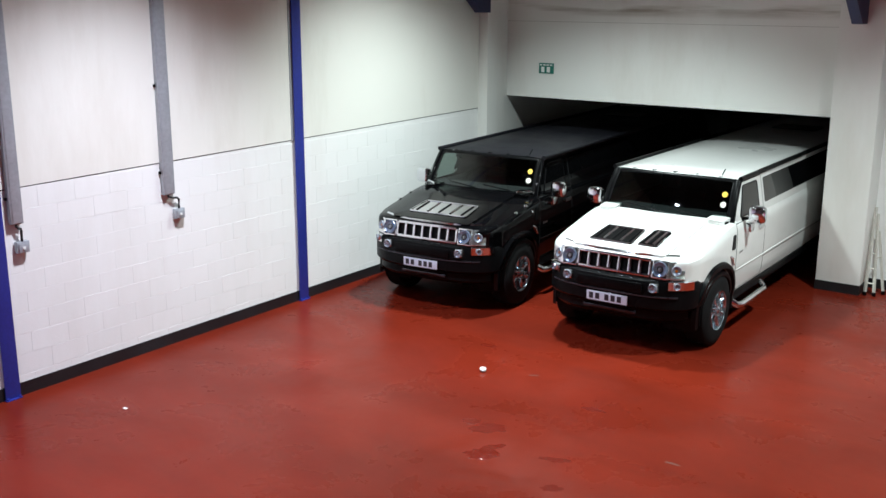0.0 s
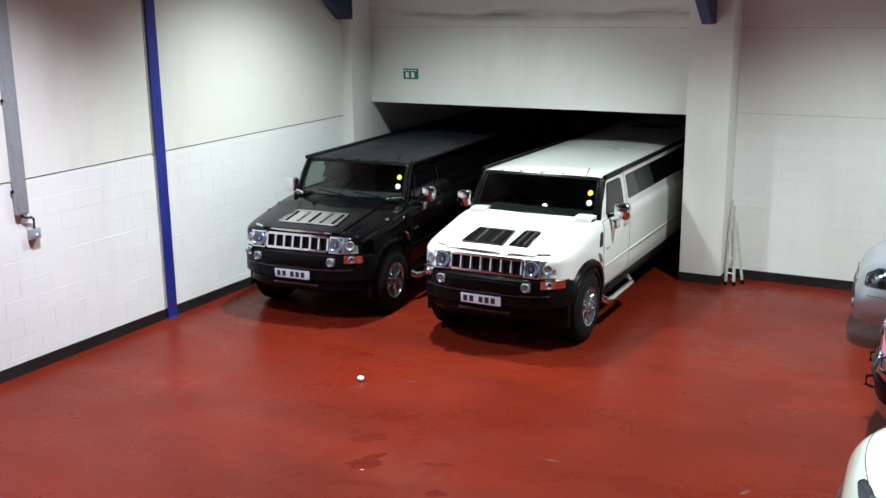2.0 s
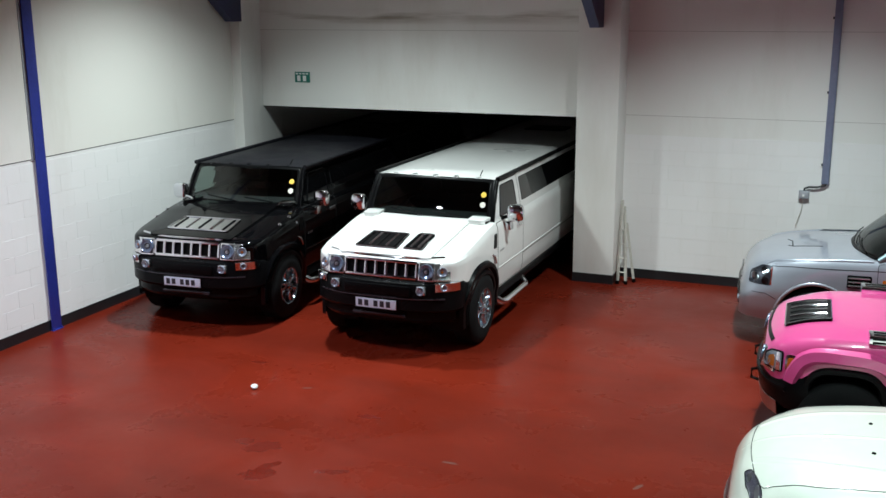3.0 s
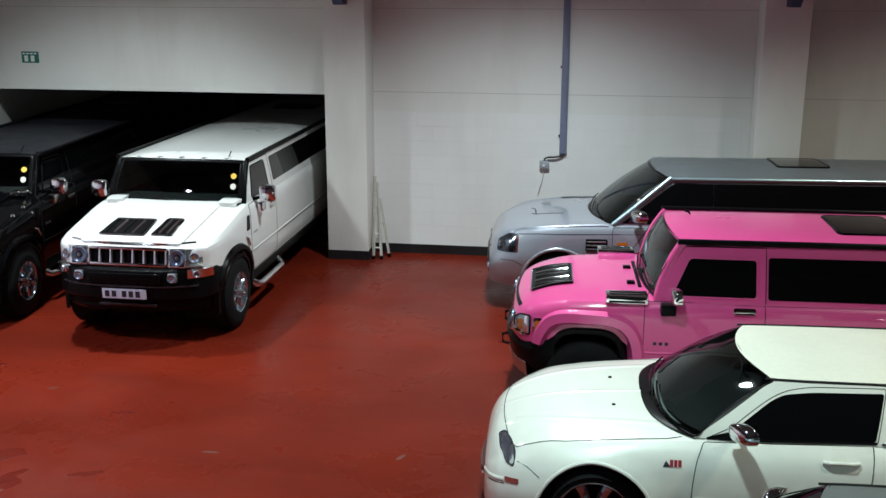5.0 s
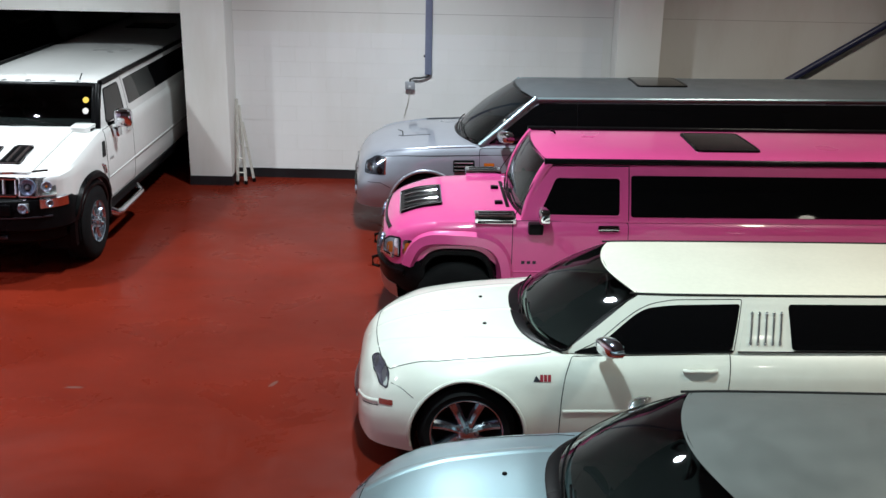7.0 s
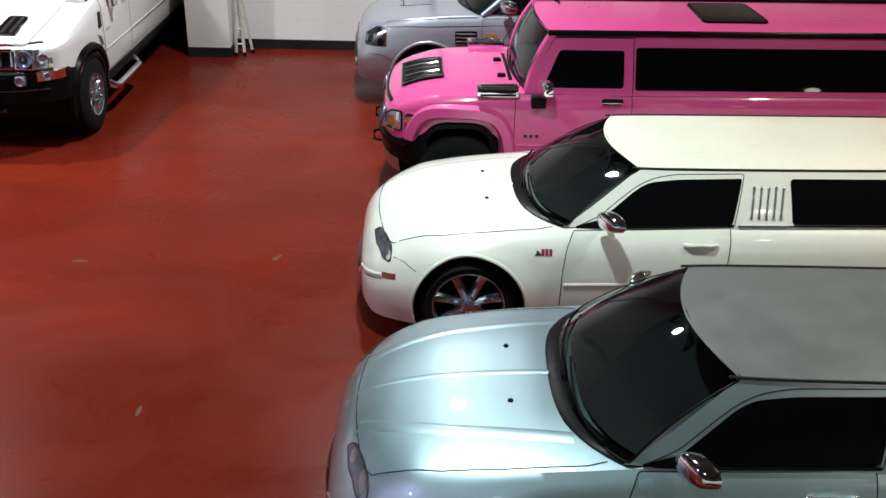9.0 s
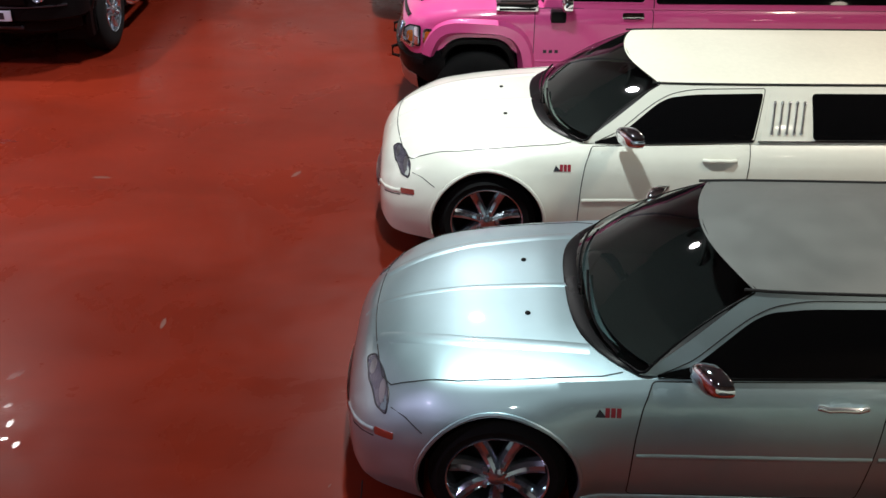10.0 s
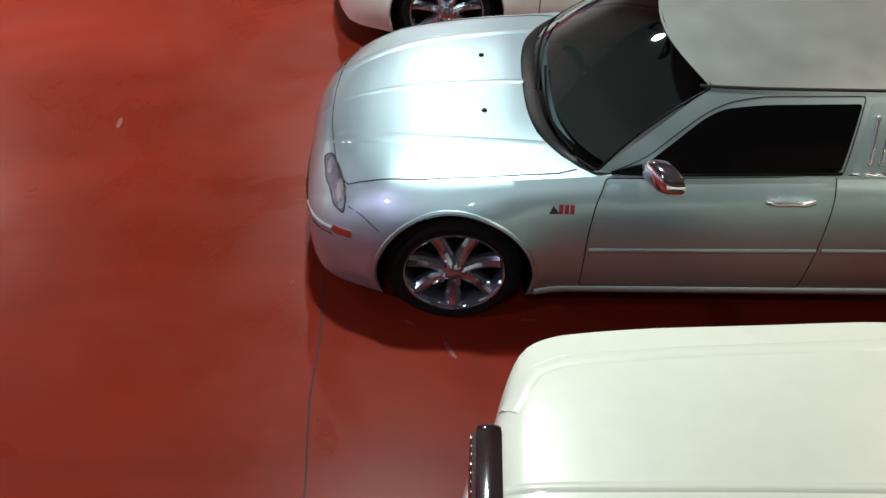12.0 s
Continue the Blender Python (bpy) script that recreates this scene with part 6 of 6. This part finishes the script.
# ---- small things on the floor ----
bm = bmesh.new()
bmesh.ops.create_icosphere(bm, subdivisions=2, radius=0.038)
for v in bm.verts:
    k = 1 + 0.35 * noise.noise(v.co * 30)
    v.co = Vector((v.co.x * k, v.co.y * k, max(v.co.z * k * 0.7 + 0.03, 0.0)))
scrap = part("paper_scrap", bm, M_SIGNWHITE, None, "", 20)
scrap.location = (-5.885, 8.92, 0)
tagged(scrap, "small crumpled white paper lying on the red floor", "litter")
chip = slab("paint_chip", -8.305, -8.255, 5.885, 5.915, 0.0, 0.006, M_SIGNWHITE, 0.002)
tagged(chip, "tiny white chip lying on the red floor", "litter")


def floor_patch(name, x, y, a, b, turn, material, label, category, seed, high=0.0012):
    """A flat patch with a ragged outline."""
    n = 72
    rim = []
    for k in range(n):
        t = 2 * math.pi * k / n
        r = 1 + 0.42 * noise.noise(Vector((math.cos(t) * 1.6, math.sin(t) * 1.6, seed * 3.1))) + 0.28 * noise.noise(Vector((math.cos(t) * 4.2, math.sin(t) * 4.2, seed * 5.3)))
        rim.append((math.cos(t) * a * r, math.sin(t) * b * r))
    verts = [(p[0], p[1], high) for p in rim] + [(0, 0, high)] + [(p[0] * 1.02, p[1] * 1.02, 0.0) for p in rim]
    faces = [(k, (k + 1) % n, n) for k in range(n)] + [(n + 1 + k, n + 1 + (k + 1) % n, (k + 1) % n, k) for k in range(n)]
    ob = link_mesh(name, verts, faces, material, None, "", 0)
    ob.matrix_basis = pose(x, y, 0, 0, 0, turn)
    return tagged(ob, label, category)


WET = ((-4.98, 7.67, 0.20, 0.10, 40), (-5.23, 7.71, 0.10, 0.07, 10), (-4.73, 7.15, 0.17, 0.10, 30), (-4.73, 7.32, 0.11, 0.05, 55), (-4.11, 7.43, 0.14, 0.05, 20), (-4.38, 8.68, 0.12, 0.05, 0), (-3.88, 6.92, 0.10, 0.05, 35), (-6.31, 9.69, 0.10, 0.04, 10), (-2.87, 5.17, 0.06, 0.025, 60), (-2.72, 4.70, 0.035, 0.02, 80), (-2.61, 4.51, 0.03, 0.018, 70), (-2.70, 4.56, 0.022, 0.014, 20), (-2.80, 4.86, 0.03, 0.016, 40), (-2.78, 4.62, 0.018, 0.012, 0))
for k, (x, y, a, b, turn) in enumerate(WET):
    tagged(floor_patch("wet_patch", x, y, a, b, turn, M_WET, "small dark wet patch on the red floor", "wet patch", k, 0.0008 + 0.0003 * (k % 4)), group="wet patches on the floor")
SCUFF = ((-3.22, 7.98, 0.09), (-5.36, 9.15, 0.07), (-1.52, 8.13, 0.08), (-2.08, 5.78, 0.07), (0.18, 3.74, 0.07), (-0.05, 3.94, 0.05), (0.61, 3.97, 0.05), (-3.96, 8.29, 0.02), (-0.73, 4.25, 0.02))
for k, (x, y, a) in enumerate(SCUFF):
    tagged(floor_patch("scuff_mark", x, y, a * 0.8, a * 0.22, 30 * k, M_SCUFF, "pale worn scuff in the red floor paint", "scuff", 20 + k), group="scuffs in the floor paint")
crack = strip("floor_crack", [(-0.55, 4.3), (-0.53, 3.81), (-0.545, 3.4), (-0.515, 2.9), (-0.50, 2.2), (-0.49, 1.2)], lambda x, y: (x, y, 0.0), 0.0, 0.012, M_SEAM, None, "", (0, 0, 1), closed=False, high=0.0015)
tagged(crack, "thin dark crack across the red floor", "crack")

# ---- blockwork pieces ----


def block_mesh(name, long, high, deep, material):
    """A block with a softened face, lying from 0 to long along x, 0 to high along z, its face at y = -deep."""
    e = 0.0013
    back = [(0, 0, 0), (long, 0, 0), (long, 0, high), (0, 0, high)]
    edge = [(x, -deep + e, z) for x, y, z in back]
    face = [(e, -deep, e), (long - e, -deep, e), (long - e, -deep, high - e), (e, -deep, high - e)]
    faces = [(8, 9, 10, 11)] + [(i, (i + 1) % 4, (i + 1) % 4 + 4, i + 4) for i in range(4)] + [(i + 4, (i + 1) % 4 + 4, (i + 1) % 4 + 8, i + 8) for i in range(4)]
    me = bpy.data.meshes.new(name)
    me.from_pydata(back + edge + face, [], faces)
    me.materials.append(material)
    return me


COURSE, LONG, JOINT = 0.219, 0.448, 0.003
WHOLE = block_mesh("block", LONG - JOINT, COURSE - JOINT, 0.0026, M_BLOCK)
HALF = block_mesh("half_block", LONG / 2 - JOINT, COURSE - JOINT, 0.0026, M_BLOCK)
LAID = random.Random(7)


def lay(parent, start, end, place, courses, z0=0.0):
    """Courses of blocks in running bond; place(along, up, out) gives each block's place."""
    for c in range(courses):
        s = start
        first = c % 2
        while s + LONG / 2 <= end + 0.01:
            half = first or s + LONG > end + 0.01
            ob = new("block", HALF if half else WHOLE)
            ob.parent = parent
            ob.matrix_basis = place(s, z0 + c * COURSE, LAID.uniform(-0.001, 0.001))
            s += LONG / 2 if half else LONG
            first = 0


# the wall faces east: along runs north
lay(wall_w, 14.18 - 0.448 * 20, 14.18, lambda s, z, o: pose(X_W - 0.0065 + o, s, z, 0, 0, 90), 10)
wall_n = bpy.data.objects["wall_north"]
lay(wall_n, -3.215, 2.28, lambda s, z, o: pose(s, Y_N + o, z), 10)
